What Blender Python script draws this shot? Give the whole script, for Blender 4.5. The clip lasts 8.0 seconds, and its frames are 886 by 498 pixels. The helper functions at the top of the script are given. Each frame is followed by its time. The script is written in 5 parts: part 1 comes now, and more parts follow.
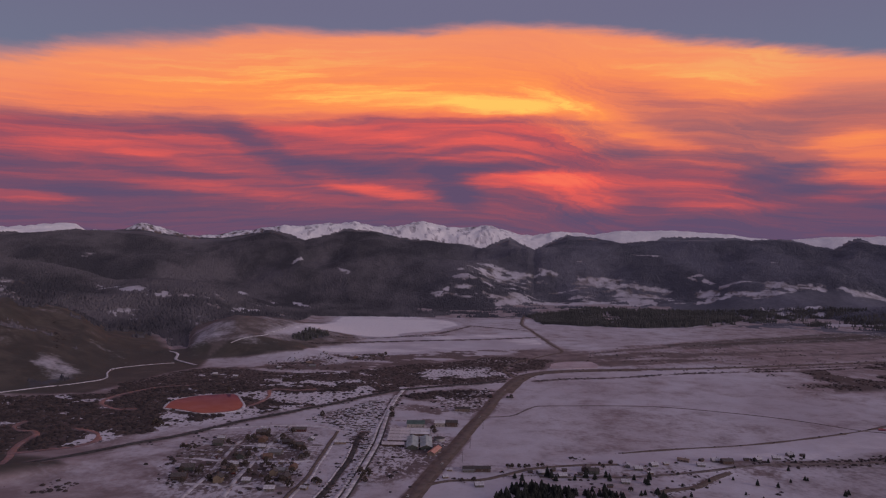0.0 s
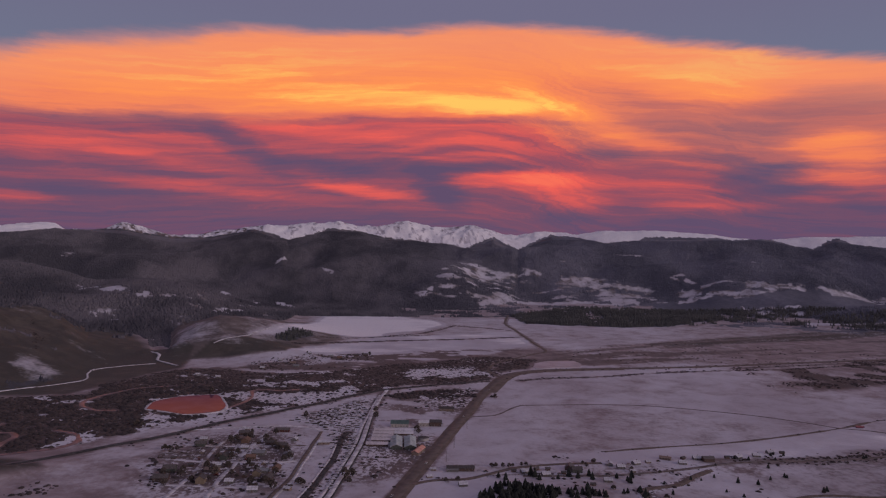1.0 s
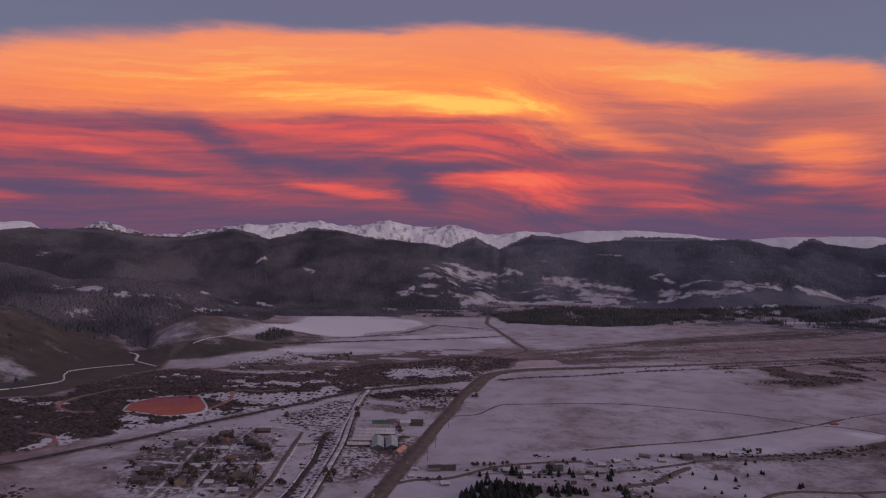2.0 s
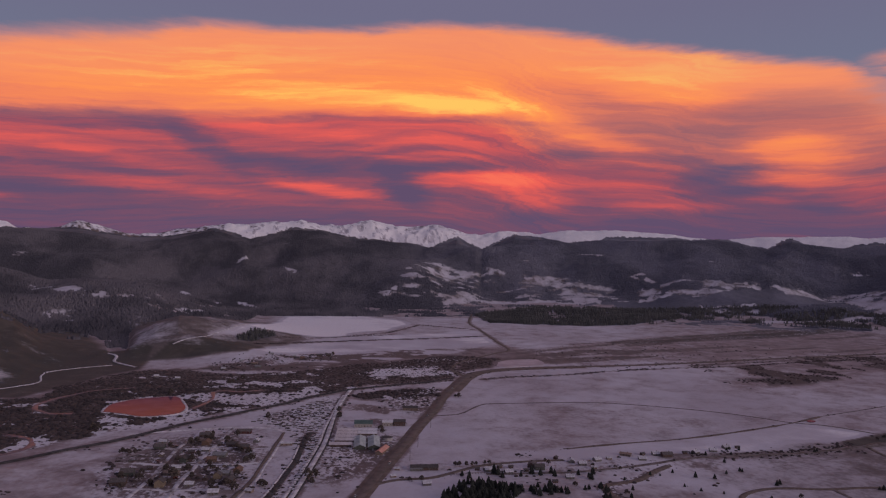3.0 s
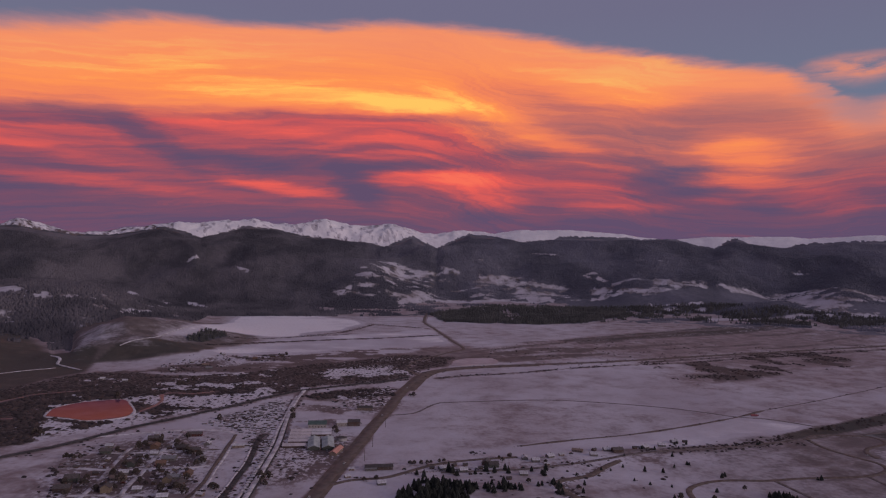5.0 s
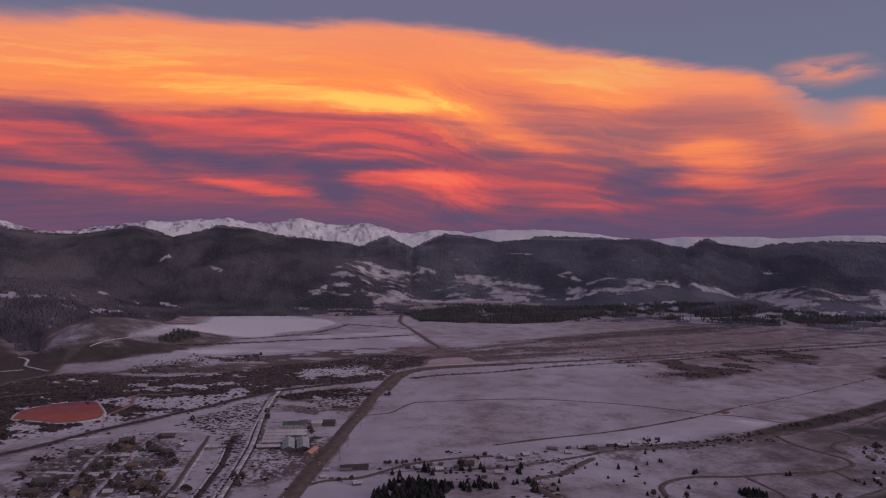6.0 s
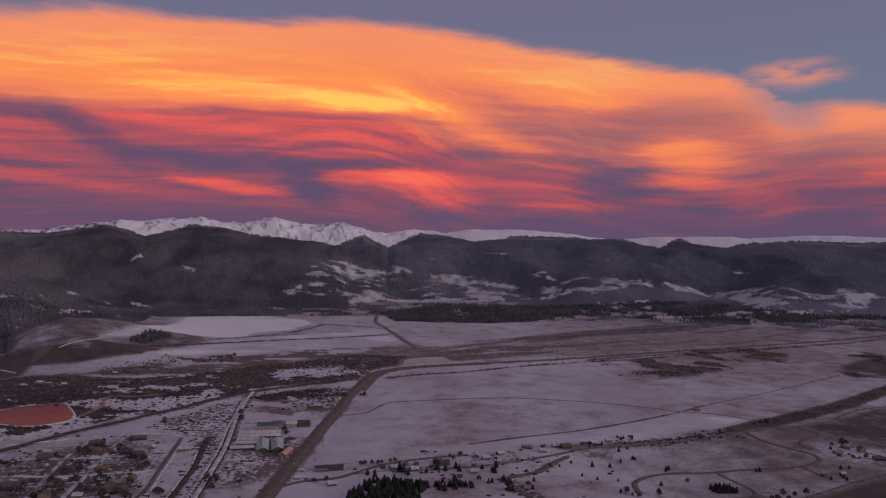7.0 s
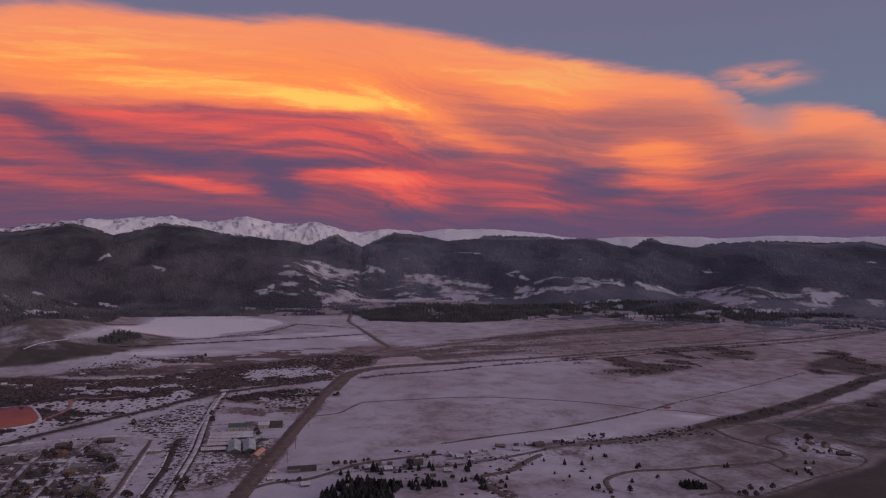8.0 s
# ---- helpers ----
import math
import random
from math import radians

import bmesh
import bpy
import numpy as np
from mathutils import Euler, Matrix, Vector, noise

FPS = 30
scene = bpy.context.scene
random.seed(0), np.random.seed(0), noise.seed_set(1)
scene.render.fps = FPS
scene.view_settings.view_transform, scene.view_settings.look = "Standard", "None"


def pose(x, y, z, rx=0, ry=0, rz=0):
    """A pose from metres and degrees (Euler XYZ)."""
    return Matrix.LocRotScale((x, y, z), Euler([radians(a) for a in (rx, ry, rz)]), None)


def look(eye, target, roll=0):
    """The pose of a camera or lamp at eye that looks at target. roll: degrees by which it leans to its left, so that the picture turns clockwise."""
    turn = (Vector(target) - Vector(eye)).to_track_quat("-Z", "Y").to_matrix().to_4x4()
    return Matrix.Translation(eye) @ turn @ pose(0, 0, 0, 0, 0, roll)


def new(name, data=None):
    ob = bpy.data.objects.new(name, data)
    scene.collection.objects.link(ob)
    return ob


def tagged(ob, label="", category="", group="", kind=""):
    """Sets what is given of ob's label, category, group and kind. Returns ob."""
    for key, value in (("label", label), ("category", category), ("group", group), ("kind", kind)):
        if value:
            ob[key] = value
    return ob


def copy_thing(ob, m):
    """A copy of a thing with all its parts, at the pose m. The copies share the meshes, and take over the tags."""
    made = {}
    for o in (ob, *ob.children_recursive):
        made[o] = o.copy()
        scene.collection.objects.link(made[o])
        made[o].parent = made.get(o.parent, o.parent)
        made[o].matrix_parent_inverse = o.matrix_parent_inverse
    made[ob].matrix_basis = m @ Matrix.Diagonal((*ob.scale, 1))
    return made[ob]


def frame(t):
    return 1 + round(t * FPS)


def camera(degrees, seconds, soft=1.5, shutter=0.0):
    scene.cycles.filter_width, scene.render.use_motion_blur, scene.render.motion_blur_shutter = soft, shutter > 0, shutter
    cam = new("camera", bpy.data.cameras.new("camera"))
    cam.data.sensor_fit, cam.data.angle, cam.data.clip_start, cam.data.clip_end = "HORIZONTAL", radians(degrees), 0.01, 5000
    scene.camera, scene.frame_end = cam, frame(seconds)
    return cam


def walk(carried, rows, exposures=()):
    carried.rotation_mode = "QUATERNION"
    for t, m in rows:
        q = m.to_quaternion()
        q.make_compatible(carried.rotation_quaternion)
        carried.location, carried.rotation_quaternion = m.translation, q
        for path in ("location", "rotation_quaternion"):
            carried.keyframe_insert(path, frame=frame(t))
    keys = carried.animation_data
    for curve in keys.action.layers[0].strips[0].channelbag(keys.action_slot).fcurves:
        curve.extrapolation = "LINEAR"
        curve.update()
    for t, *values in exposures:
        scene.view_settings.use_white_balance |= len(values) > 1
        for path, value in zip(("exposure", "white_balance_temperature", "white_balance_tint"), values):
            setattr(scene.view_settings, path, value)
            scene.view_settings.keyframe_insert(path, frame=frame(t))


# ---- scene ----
cam = camera(65.77, 8.0, soft=1.2)
EYE, TILT, LEAN = 200.0, 1.10, 1.05
# seconds and the heading, in degrees to the right of the first view: a hovering camera that turns and slips slowly backwards
TURNS = [(0.0, 0.0), (0.5, 0.61), (1.0, 1.33), (1.5, 2.126), (3.0, 4.337), (3.5, 5.188), (4.0, 6.117), (4.5, 7.089), (6.0, 10.11), (6.5, 11.118), (7.0, 12.14), (7.5, 13.165), (8.0, 14.33)]
walk(cam, [(t, pose(0, 2.46 - 0.616 * t, EYE - 0.37 + 0.092 * t, 0, 0, -turn) @ pose(0, 0, 0, 90 + TILT) @ pose(0, 0, 0, 0, 0, LEAN)) for t, turn in TURNS])

# ---- node helpers ----


class Nodes:
    """Builds node trees: sockets or plain numbers go in, a socket comes out."""

    def __init__(self, tree):
        self.tree = tree
        tree.nodes.clear()

    def put(self, socket, value):
        if isinstance(value, bpy.types.NodeSocket):
            self.tree.links.new(value, socket)
        else:
            socket.default_value = value

    def add(self, kind, out=0, ins=(), **settings):
        node = self.tree.nodes.new(kind)
        for key, value in settings.items():
            setattr(node, key, value)
        for key, value in (ins.items() if isinstance(ins, dict) else enumerate(ins)):
            self.put(node.inputs[key], value)
        return node.outputs[out] if len(node.outputs) else None

    def m(self, op, a, b=0.0, c=0.0, clamp=False):
        return self.add("ShaderNodeMath", 0, (a, b, c), operation=op, use_clamp=clamp)

    def step(self, value, low, high, to_low=0.0, to_high=1.0):
        return self.add("ShaderNodeMapRange", 0, (value, low, high, to_low, to_high), interpolation_type="SMOOTHSTEP")

    def mix(self, factor, a, b, blend="MIX"):
        node = self.tree.nodes.new("ShaderNodeMix")
        node.data_type, node.blend_type = "RGBA", blend
        self.put(node.inputs[0], factor)
        for socket, value in ((node.inputs[6], a), (node.inputs[7], b)):
            self.put(socket, value if isinstance(value, bpy.types.NodeSocket) else (*value, 1.0))
        return node.outputs[2]

    def noise(self, vector, scale, detail=3.0, rough=0.55, out=0, warp=0.0):
        return self.add("ShaderNodeTexNoise", out, {"Vector": vector, "Scale": scale, "Detail": detail, "Roughness": rough, "Distortion": warp})

    def mapped(self, vector, loc=(0, 0, 0), rot=0.0, scale=(1, 1, 1), kind="POINT"):
        return self.add("ShaderNodeMapping", 0, {"Vector": vector, "Location": loc, "Rotation": (0, 0, radians(rot)), "Scale": scale}, vector_type=kind)

    def vec(self, x, y, z=0.0):
        return self.add("ShaderNodeCombineXYZ", 0, (x, y, z))

    def ramp(self, value, stops):
        node = self.tree.nodes.new("ShaderNodeValToRGB")
        self.put(node.inputs[0], value)
        while len(node.color_ramp.elements) < len(stops):
            node.color_ramp.elements.new(0.5)
        for element, (place, colour) in zip(node.color_ramp.elements, stops):
            element.position, element.color = place, (*colour, 1.0)
        return node.outputs[0]


def srgb(r, g, b):
    """A colour of the screen, 0 to 255, as linear light."""
    return tuple(((v / 255 + 0.055) / 1.055) ** 2.4 if v > 10 else v / 255 / 12.92 for v in (r, g, b))


# ---- sky and light: dusk, with a bank of high cloud lit from below the horizon ----
world = bpy.data.worlds.new("dusk_sky")
scene.world = world
world.use_nodes = True
n = Nodes(world.node_tree)
way = n.add("ShaderNodeTexCoord", "Generated")
split = n.add("ShaderNodeSeparateXYZ", 0, (way,)).node
sx, sy, sz = split.outputs
AZ = n.m("MULTIPLY", n.m("ARCTAN2", sx, sy), 180 / math.pi)
EL = n.m("MULTIPLY", n.m("ARCSINE", sz), 180 / math.pi)
dome = n.vec(AZ, EL)


def curve(value, low, high, top, points):
    """A smooth curve through pairs of value and height."""
    node = n.tree.nodes.new("ShaderNodeFloatCurve")
    n.put(node.inputs["Value"], n.m("DIVIDE", n.m("SUBTRACT", value, low), high - low, clamp=True))
    line = node.mapping.curves[0]
    ends = [((v - low) / (high - low), h / top) for v, h in points]
    line.points[0].location, line.points[1].location = ends[0], ends[-1]
    for place in ends[1:-1]:
        line.points.new(*place)
    node.mapping.update()
    return n.m("MULTIPLY", node.outputs[0], top)


def centred(colour, size):
    a = n.add("ShaderNodeVectorMath", 0, (colour, (0.5, 0.5, 0.5)), operation="SUBTRACT")
    return n.add("ShaderNodeVectorMath", 0, (a, size), operation="MULTIPLY")


# the wind draws the cloud out sideways: coordinates shaken by a wide, a middle and a fine noise
wide = n.noise(n.mapped(dome, scale=(0.06, 0.3, 1)), 1.0, 3.0, 0.5, out=1)
fine = n.noise(n.mapped(dome, loc=(7, 3, 0), rot=-4, scale=(0.22, 1.3, 1)), 1.0, 4.0, 0.55, out=1)
grain = n.noise(n.mapped(dome, loc=(2, 8, 0), rot=-6, scale=(0.8, 3.6, 1)), 1.0, 4.0, 0.6, out=1)
drift = n.add("ShaderNodeVectorMath", 0, (dome, centred(wide, (3.4, 0.7, 0))), operation="ADD")
drift = n.add("ShaderNodeVectorMath", 0, (drift, centred(fine, (3.0, 0.65, 0))), operation="ADD")
drift = n.add("ShaderNodeVectorMath", 0, (drift, centred(grain, (1.5, 0.26, 0))), operation="ADD")
split = n.add("ShaderNodeSeparateXYZ", 0, (drift,)).node
DAZ, DEL = split.outputs[0], split.outputs[1]
# the strands run level in the west, arch over the lens and sink along its eastern flank
FLOW = n.m("ADD", DEL, curve(DAZ, -60, 80, 10, [(-60, 2.6), (-33, 2.0), (-18, 1.2), (-8, 0.4), (2, 0.0), (7, 0.5), (11.5, 2.6), (15, 3.8), (21, 4.1), (28, 5.7), (35, 6.0), (41, 5.3), (47, 5.6), (80, 6.0)]))


def swell(az, el, wide_deg, high_deg, turn, amount, base=None):
    """A soft lens of light (or of shade, where amount is below zero) in the cloud."""
    place = n.mapped(drift, (az, el, 0), turn, (wide_deg, high_deg, 1), "TEXTURE")
    blob = n.add("ShaderNodeTexGradient", 1, (place,), gradient_type="SPHERICAL")
    blob = n.step(blob, 0.0, 0.85, 0.0, amount)
    return blob if base is None else n.m("ADD", base, blob)


def arc(az, el, wide_deg, high_deg, droop, amount, base):
    """A thin bow of light or shade that sinks to both sides of its crown."""
    across = n.m("SUBTRACT", DAZ, az)
    down = n.m("MULTIPLY_ADD", n.m("MULTIPLY", across, across), droop, n.m("SUBTRACT", DEL, el))
    place = n.vec(n.m("DIVIDE", across, wide_deg), n.m("DIVIDE", down, high_deg))
    blob = n.add("ShaderNodeTexGradient", 1, (place,), gradient_type="SPHERICAL")
    return n.m("ADD", base, n.step(blob, 0.0, 0.7, 0.0, amount))


# the bank glows orange above and rosy red below its lens-shaped waist
orange = n.step(FLOW, n.step(DAZ, 6.0, 14.0, 11.4, 10.7), n.step(DAZ, 6.0, 14.0, 12.8, 15.6))
under = n.add("ShaderNodeSeparateColor", 0, (n.ramp(n.m("DIVIDE", DEL, 20.0), [(0.10, (0.02,) * 3), (0.17, (0.12,) * 3), (0.25, (0.26,) * 3), (0.40, (0.38,) * 3), (0.52, (0.52,) * 3), (0.7, (0.60,) * 3)]),))
over = n.add("ShaderNodeSeparateColor", 0, (n.ramp(n.m("DIVIDE", DEL, 20.0), [(0.20, (0.26,) * 3), (0.50, (0.47,) * 3), (0.62, (0.72,) * 3), (0.8, (0.81,) * 3), (1.0, (0.74,) * 3)]),))
glow = n.m("ADD", n.m("MULTIPLY", orange, over), n.m("MULTIPLY", n.m("SUBTRACT", 1.0, orange), under))
# the lens and the sheets above it
glow = swell(0.0, 13.0, 19.0, 1.7, -1, 0.17, glow)
glow = swell(5.0, 12.85, 7.0, 1.05, -3, 0.20, glow)
glow = swell(-20.0, 14.0, 22.0, 2.6, 2, 0.07, glow)
glow = swell(25.0, 14.9, 13.0, 2.2, -4, 0.12, glow)
glow = swell(14.5, 11.3, 12.0, 1.1, -19, 0.12, glow)
glow = swell(18.5, 9.6, 8.5, 0.8, -9, 0.10, glow)
glow = swell(21.0, 11.8, 14.0, 3.0, -8, -0.24, glow)
glow = swell(14.5, 14.2, 9.0, 1.6, -10, -0.10, glow)
glow = swell(31.5, 11.9, 10.0, 2.4, 0, -0.24, glow)
glow = swell(22.0, 13.3, 9.5, 0.65, -5, 0.13, glow)
glow = swell(24.0, 11.3, 7.0, 0.5, -4, 0.06, glow)
glow = swell(31.3, 8.5, 5.5, 3.0, 0, 0.20, glow)
glow = swell(30.8, 9.2, 5.5, 0.8, 2, 0.12, glow)
glow = swell(31.8, 8.0, 6.0, 0.7, -2, 0.12, glow)
glow = swell(32.0, 6.7, 6.5, 0.8, -3, 0.18, glow)
glow = swell(36.0, 12.2, 12.0, 3.0, -6, -0.12, glow)
glow = swell(43.0, 8.4, 9.0, 1.8, 0, -0.10, glow)
glow = swell(42.0, 10.6, 8.0, 1.3, 4, 0.16, glow)
glow = swell(39.0, 8.4, 8.0, 1.0, 3, -0.10, glow)
# dark rivers of shade between the strands
glow = swell(-26.0, 10.1, 14.0, 0.95, 2, -0.18, glow)
glow = swell(-19.0, 10.3, 6.0, 1.2, -8, -0.16, glow)
glow = swell(-14.9, 9.0, 6.0, 1.5, -32, -0.22, glow)
glow = swell(-9.5, 7.8, 8.0, 1.25, -8, -0.26, glow)
glow = swell(-2.5, 7.6, 10.0, 1.15, 1, -0.28, glow)
glow = swell(4.6, 7.95, 7.5, 0.85, 4, -0.26, glow)
glow = swell(13.6, 8.9, 5.5, 0.8, -2, -0.20, glow)
glow = swell(26.4, 7.4, 5.5, 1.1, 8, -0.26, glow)
glow = swell(27.2, 6.3, 6.0, 1.0, -4, -0.24, glow)
glow = swell(26.0, 5.6, 5.0, 0.8, 4, -0.16, glow)
glow = swell(28.5, 7.6, 3.5, 0.7, 0, -0.10, glow)
glow = swell(23.0, 8.6, 5.0, 0.8, -8, -0.16, glow)
glow = swell(-33.0, 6.3, 8.0, 1.0, 0, -0.15, glow)
glow = swell(-27.0, 4.7, 10.0, 0.7, -3, -0.16, glow)
glow = swell(0.9, 6.2, 4.0, 1.7, -30, -0.30, glow)
glow = swell(14.2, 4.3, 7.0, 1.2, 8, -0.18, glow)
glow = swell(35.0, 4.6, 5.0, 1.2, 0, -0.16, glow)
glow = swell(42.0, 5.4, 8.0, 0.9, 4, -0.20, glow)
glow = swell(37.0, 3.4, 24.0, 2.2, 0, -0.08, glow)
# red flames low in the bank
glow = swell(-5.0, 5.75, 8.0, 0.75, -6, 0.46, glow)
glow = swell(8.0, 6.95, 10.0, 1.2, -1, 0.44, glow)
glow = swell(11.6, 5.6, 7.0, 1.9, -18, 0.30, glow)
glow = swell(-18.5, 5.5, 13.0, 0.8, -3, 0.22, glow)
glow = swell(-32.0, 4.2, 6.0, 0.65, -2, 0.26, glow)
glow = swell(20.8, 5.0, 8.0, 1.0, -3, 0.32, glow)
glow = swell(18.2, 6.5, 6.5, 1.0, -4, 0.18, glow)
glow = swell(-8.0, 10.5, 13.0, 0.8, -2, 0.16, glow)
glow = swell(5.5, 10.0, 9.0, 1.8, -10, 0.14, glow)
glow = swell(-26.5, 8.2, 9.0, 1.0, 0, 0.20, glow)
glow = swell(-18.5, 7.2, 9.0, 0.8, -6, 0.14, glow)
glow = swell(37.4, 4.8, 5.0, 1.7, 0, 0.26, glow)
glow = swell(45.8, 6.6, 5.0, 1.0, 6, 0.24, glow)
glow = swell(47.2, 4.0, 4.0, 1.3, 8, 0.30, glow)
# thin bows nested along the underside of the lens
for az, el, wide_deg, high_deg, droop, amount in ((3.0, 11.75, 19.0, 0.40, 0.0030, -0.15), (3.0, 11.2, 15.0, 0.36, 0.0100, 0.10), (3.2, 10.65, 13.0, 0.34, 0.0170, -0.10), (3.4, 10.15, 12.0, 0.34, 0.0230, 0.11), (3.6, 9.6, 11.0, 0.32, 0.0280, -0.09), (3.8, 9.1, 10.5, 0.32, 0.0300, 0.10), (7.6, 7.5, 8.5, 0.40, 0.0220, 0.12), (8.0, 6.5, 8.0, 0.30, 0.0220, -0.08), (18.0, 10.6, 8.0, 0.35, 0.0150, 0.10), (31.5, 9.5, 5.5, 0.34, 0.0100, 0.06), (31.5, 8.7, 5.5, 0.30, 0.0100, -0.08), (31.5, 7.8, 5.5, 0.30, 0.0100, -0.07), (31.8, 6.9, 5.5, 0.32, 0.0100, 0.08), (-14.0, 6.7, 12.0, 0.40, 0.0050, -0.10), (-22.0, 9.2, 10.0, 0.40, 0.0040, 0.10), (41.5, 9.4, 7.0, 0.36, 0.0130, -0.10), (42.0, 7.7, 7.0, 0.36, 0.0120, 0.10)):
    glow = arc(az, el, wide_deg, high_deg, droop, amount, glow)
lines = n.vec(DAZ, FLOW)
streak = n.noise(n.mapped(lines, loc=(3, 1, 0), scale=(0.06, 0.8, 1)), 1.0, 5.0, 0.6)
threads = n.noise(n.mapped(lines, loc=(9, 5, 0), rot=3, scale=(0.11, 2.3, 1)), 1.0, 6.0, 0.66)
calm = n.step(orange, 0.2, 1.0, 1.0, 0.6)
glow = n.m("ADD", glow, n.m("MULTIPLY", calm, n.m("MULTIPLY", n.m("SUBTRACT", streak, 0.5), 0.62)))
glow = n.m("ADD", glow, n.m("MULTIPLY", calm, n.m("MULTIPLY", n.m("SUBTRACT", threads, 0.5), 0.62)), clamp=True)
low = n.ramp(glow, [(0.0, srgb(97, 78, 107)), (0.2, srgb(119, 79, 103)), (0.4, srgb(158, 82, 97)), (0.62, srgb(203, 89, 91)), (0.82, srgb(235, 96, 88)), (1.0, srgb(248, 112, 90))])
high = n.ramp(glow, [(0.0, srgb(114, 88, 112)), (0.25, srgb(156, 99, 106)), (0.45, srgb(198, 111, 101)), (0.64, srgb(241, 131, 92)), (0.82, srgb(255, 147, 85)), (1.0, srgb(255, 198, 98))])
cloud = n.mix(orange, low, high)
# the open sky above and beside the cloud
air = n.ramp(n.m("DIVIDE", EL, 90.0), [(0.0, srgb(104, 82, 112)), (0.13, srgb(112, 120, 144)), (0.22, srgb(112, 110, 137)), (0.5, srgb(116, 108, 132)), (1.0, srgb(132, 120, 144))])
sky = n.add("ShaderNodeTexSky", 0, sky_type="NISHITA", sun_disc=False, sun_elevation=radians(-3.0), sun_rotation=radians(150.0), altitude=2600.0)
air = n.mix(0.05, air, sky)
# the upper edge of the cloud, by heading, with hair-like wisps
rim = curve(DAZ, -60, 80, 25, [(-60, 11.0), (-33.2, 13.9), (-28, 15.5), (-20, 16.9), (-14.5, 18.0), (-9, 18.2), (-3.6, 18.5), (2.8, 19.1), (12, 18.7), (19, 17.5), (24.2, 16.6), (28.8, 15.6), (34.4, 14.6), (36.6, 13.6), (38.6, 12.1), (41.5, 11.9), (44.5, 11.5), (47, 10.3), (60, 6.0), (80, 3.0)])
wisps = n.noise(n.mapped(dome, loc=(4, 2, 0), rot=12, scale=(0.26, 1.3, 1)), 1.0, 5.0, 0.62, warp=0.3)
above = n.m("SUBTRACT", n.m("ADD", rim, n.m("MULTIPLY", n.m("SUBTRACT", wisps, 0.5), 0.8)), n.m("ADD", n.m("MULTIPLY", EL, 0.6), n.m("MULTIPLY", DEL, 0.4)))
cover = n.step(above, n.step(AZ, -24.0, -10.0, -1.0, -0.6), n.step(AZ, -24.0, -10.0, 1.0, 0.6))
# a torn-off shred of cloud beside the bank, and the thin places of its eastern arm
shred = n.m("MULTIPLY", swell(38.9, 14.25, 4.8, 1.35, 1, 1.0), n.step(wisps, 0.25, 0.55))
cover = n.m("MAXIMUM", cover, n.m("MULTIPLY", shred, 0.8))
cover = n.m("MULTIPLY", cover, n.m("SUBTRACT", 1.0, n.m("MULTIPLY", swell(38.2, 12.2, 5.0, 2.2, -35, 1.0), 0.5)), clamp=True)
# the top of the bank is thin and salmon-coloured
cloud = n.mix(n.step(n.m("SUBTRACT", rim, DEL), 4.5, 0.5, 0.0, 0.6), cloud, srgb(240, 146, 112))
cloud = n.mix(n.step(cover, 1.0, 0.35), cloud, srgb(226, 142, 124))
# thinner behind the camera, where the bank breaks up
cover = n.m("MULTIPLY", cover, n.step(n.m("ABSOLUTE", AZ), 150.0, 80.0))
seen = n.mix(cover, air, cloud)
ground_side = n.step(EL, -4.0, 0.0)
seen = n.mix(ground_side, srgb(70, 62, 76), seen)
n.add("ShaderNodeOutputWorld", ins=(n.add("ShaderNodeBackground", 0, (seen, 1.0)),))
scene.view_settings.exposure = 0.0
# the afterglow low in the west, behind the camera: a broad, weak, rosy light
sun = new("sun", bpy.data.lights.new("sun", "SUN"))
sun.data.energy, sun.data.angle, sun.data.color = 1.3, radians(30), (1.0, 0.78, 0.78)
sun.matrix_basis = look((950, -700, 230), (0, 0, 0))

# ---- the lie of the land ----
def lattice(ix, iy, seed):
    h = (ix.astype(np.int64) * 374761393 + iy.astype(np.int64) * 668265263 + seed * 974634777) & 0x7FFFFFFF
    h = ((h ^ (h >> 13)) * 1274126177) & 0x7FFFFFFF
    return ((h ^ (h >> 16)) & 0xFFFF) / 65535.0


def rough(x, y, size, octaves=4, seed=1, gain=0.5):
    """Smooth random heights from 0 to 1, with lumps of about that size in metres."""
    total, weight, whole = 0.0, 1.0, 0.0
    for k in range(octaves):
        u, v = x / size * 2**k + 31.7 * k, y / size * 2**k + 11.3 * k
        iu, iv = np.floor(u), np.floor(v)
        fu, fv = u - iu, v - iv
        fu, fv = fu * fu * (3 - 2 * fu), fv * fv * (3 - 2 * fv)
        a, b = lattice(iu, iv, seed + k), lattice(iu + 1, iv, seed + k)
        c, d = lattice(iu, iv + 1, seed + k), lattice(iu + 1, iv + 1, seed + k)
        total = total + weight * ((a * (1 - fu) + b * fu) * (1 - fv) + (c * (1 - fu) + d * fu) * fv)
        whole, weight = whole + weight, weight * gain
    return total / whole


def ease(v, low, high):
    v = np.clip((v - low) / (high - low), 0, 1)
    return v * v * (3 - 2 * v)


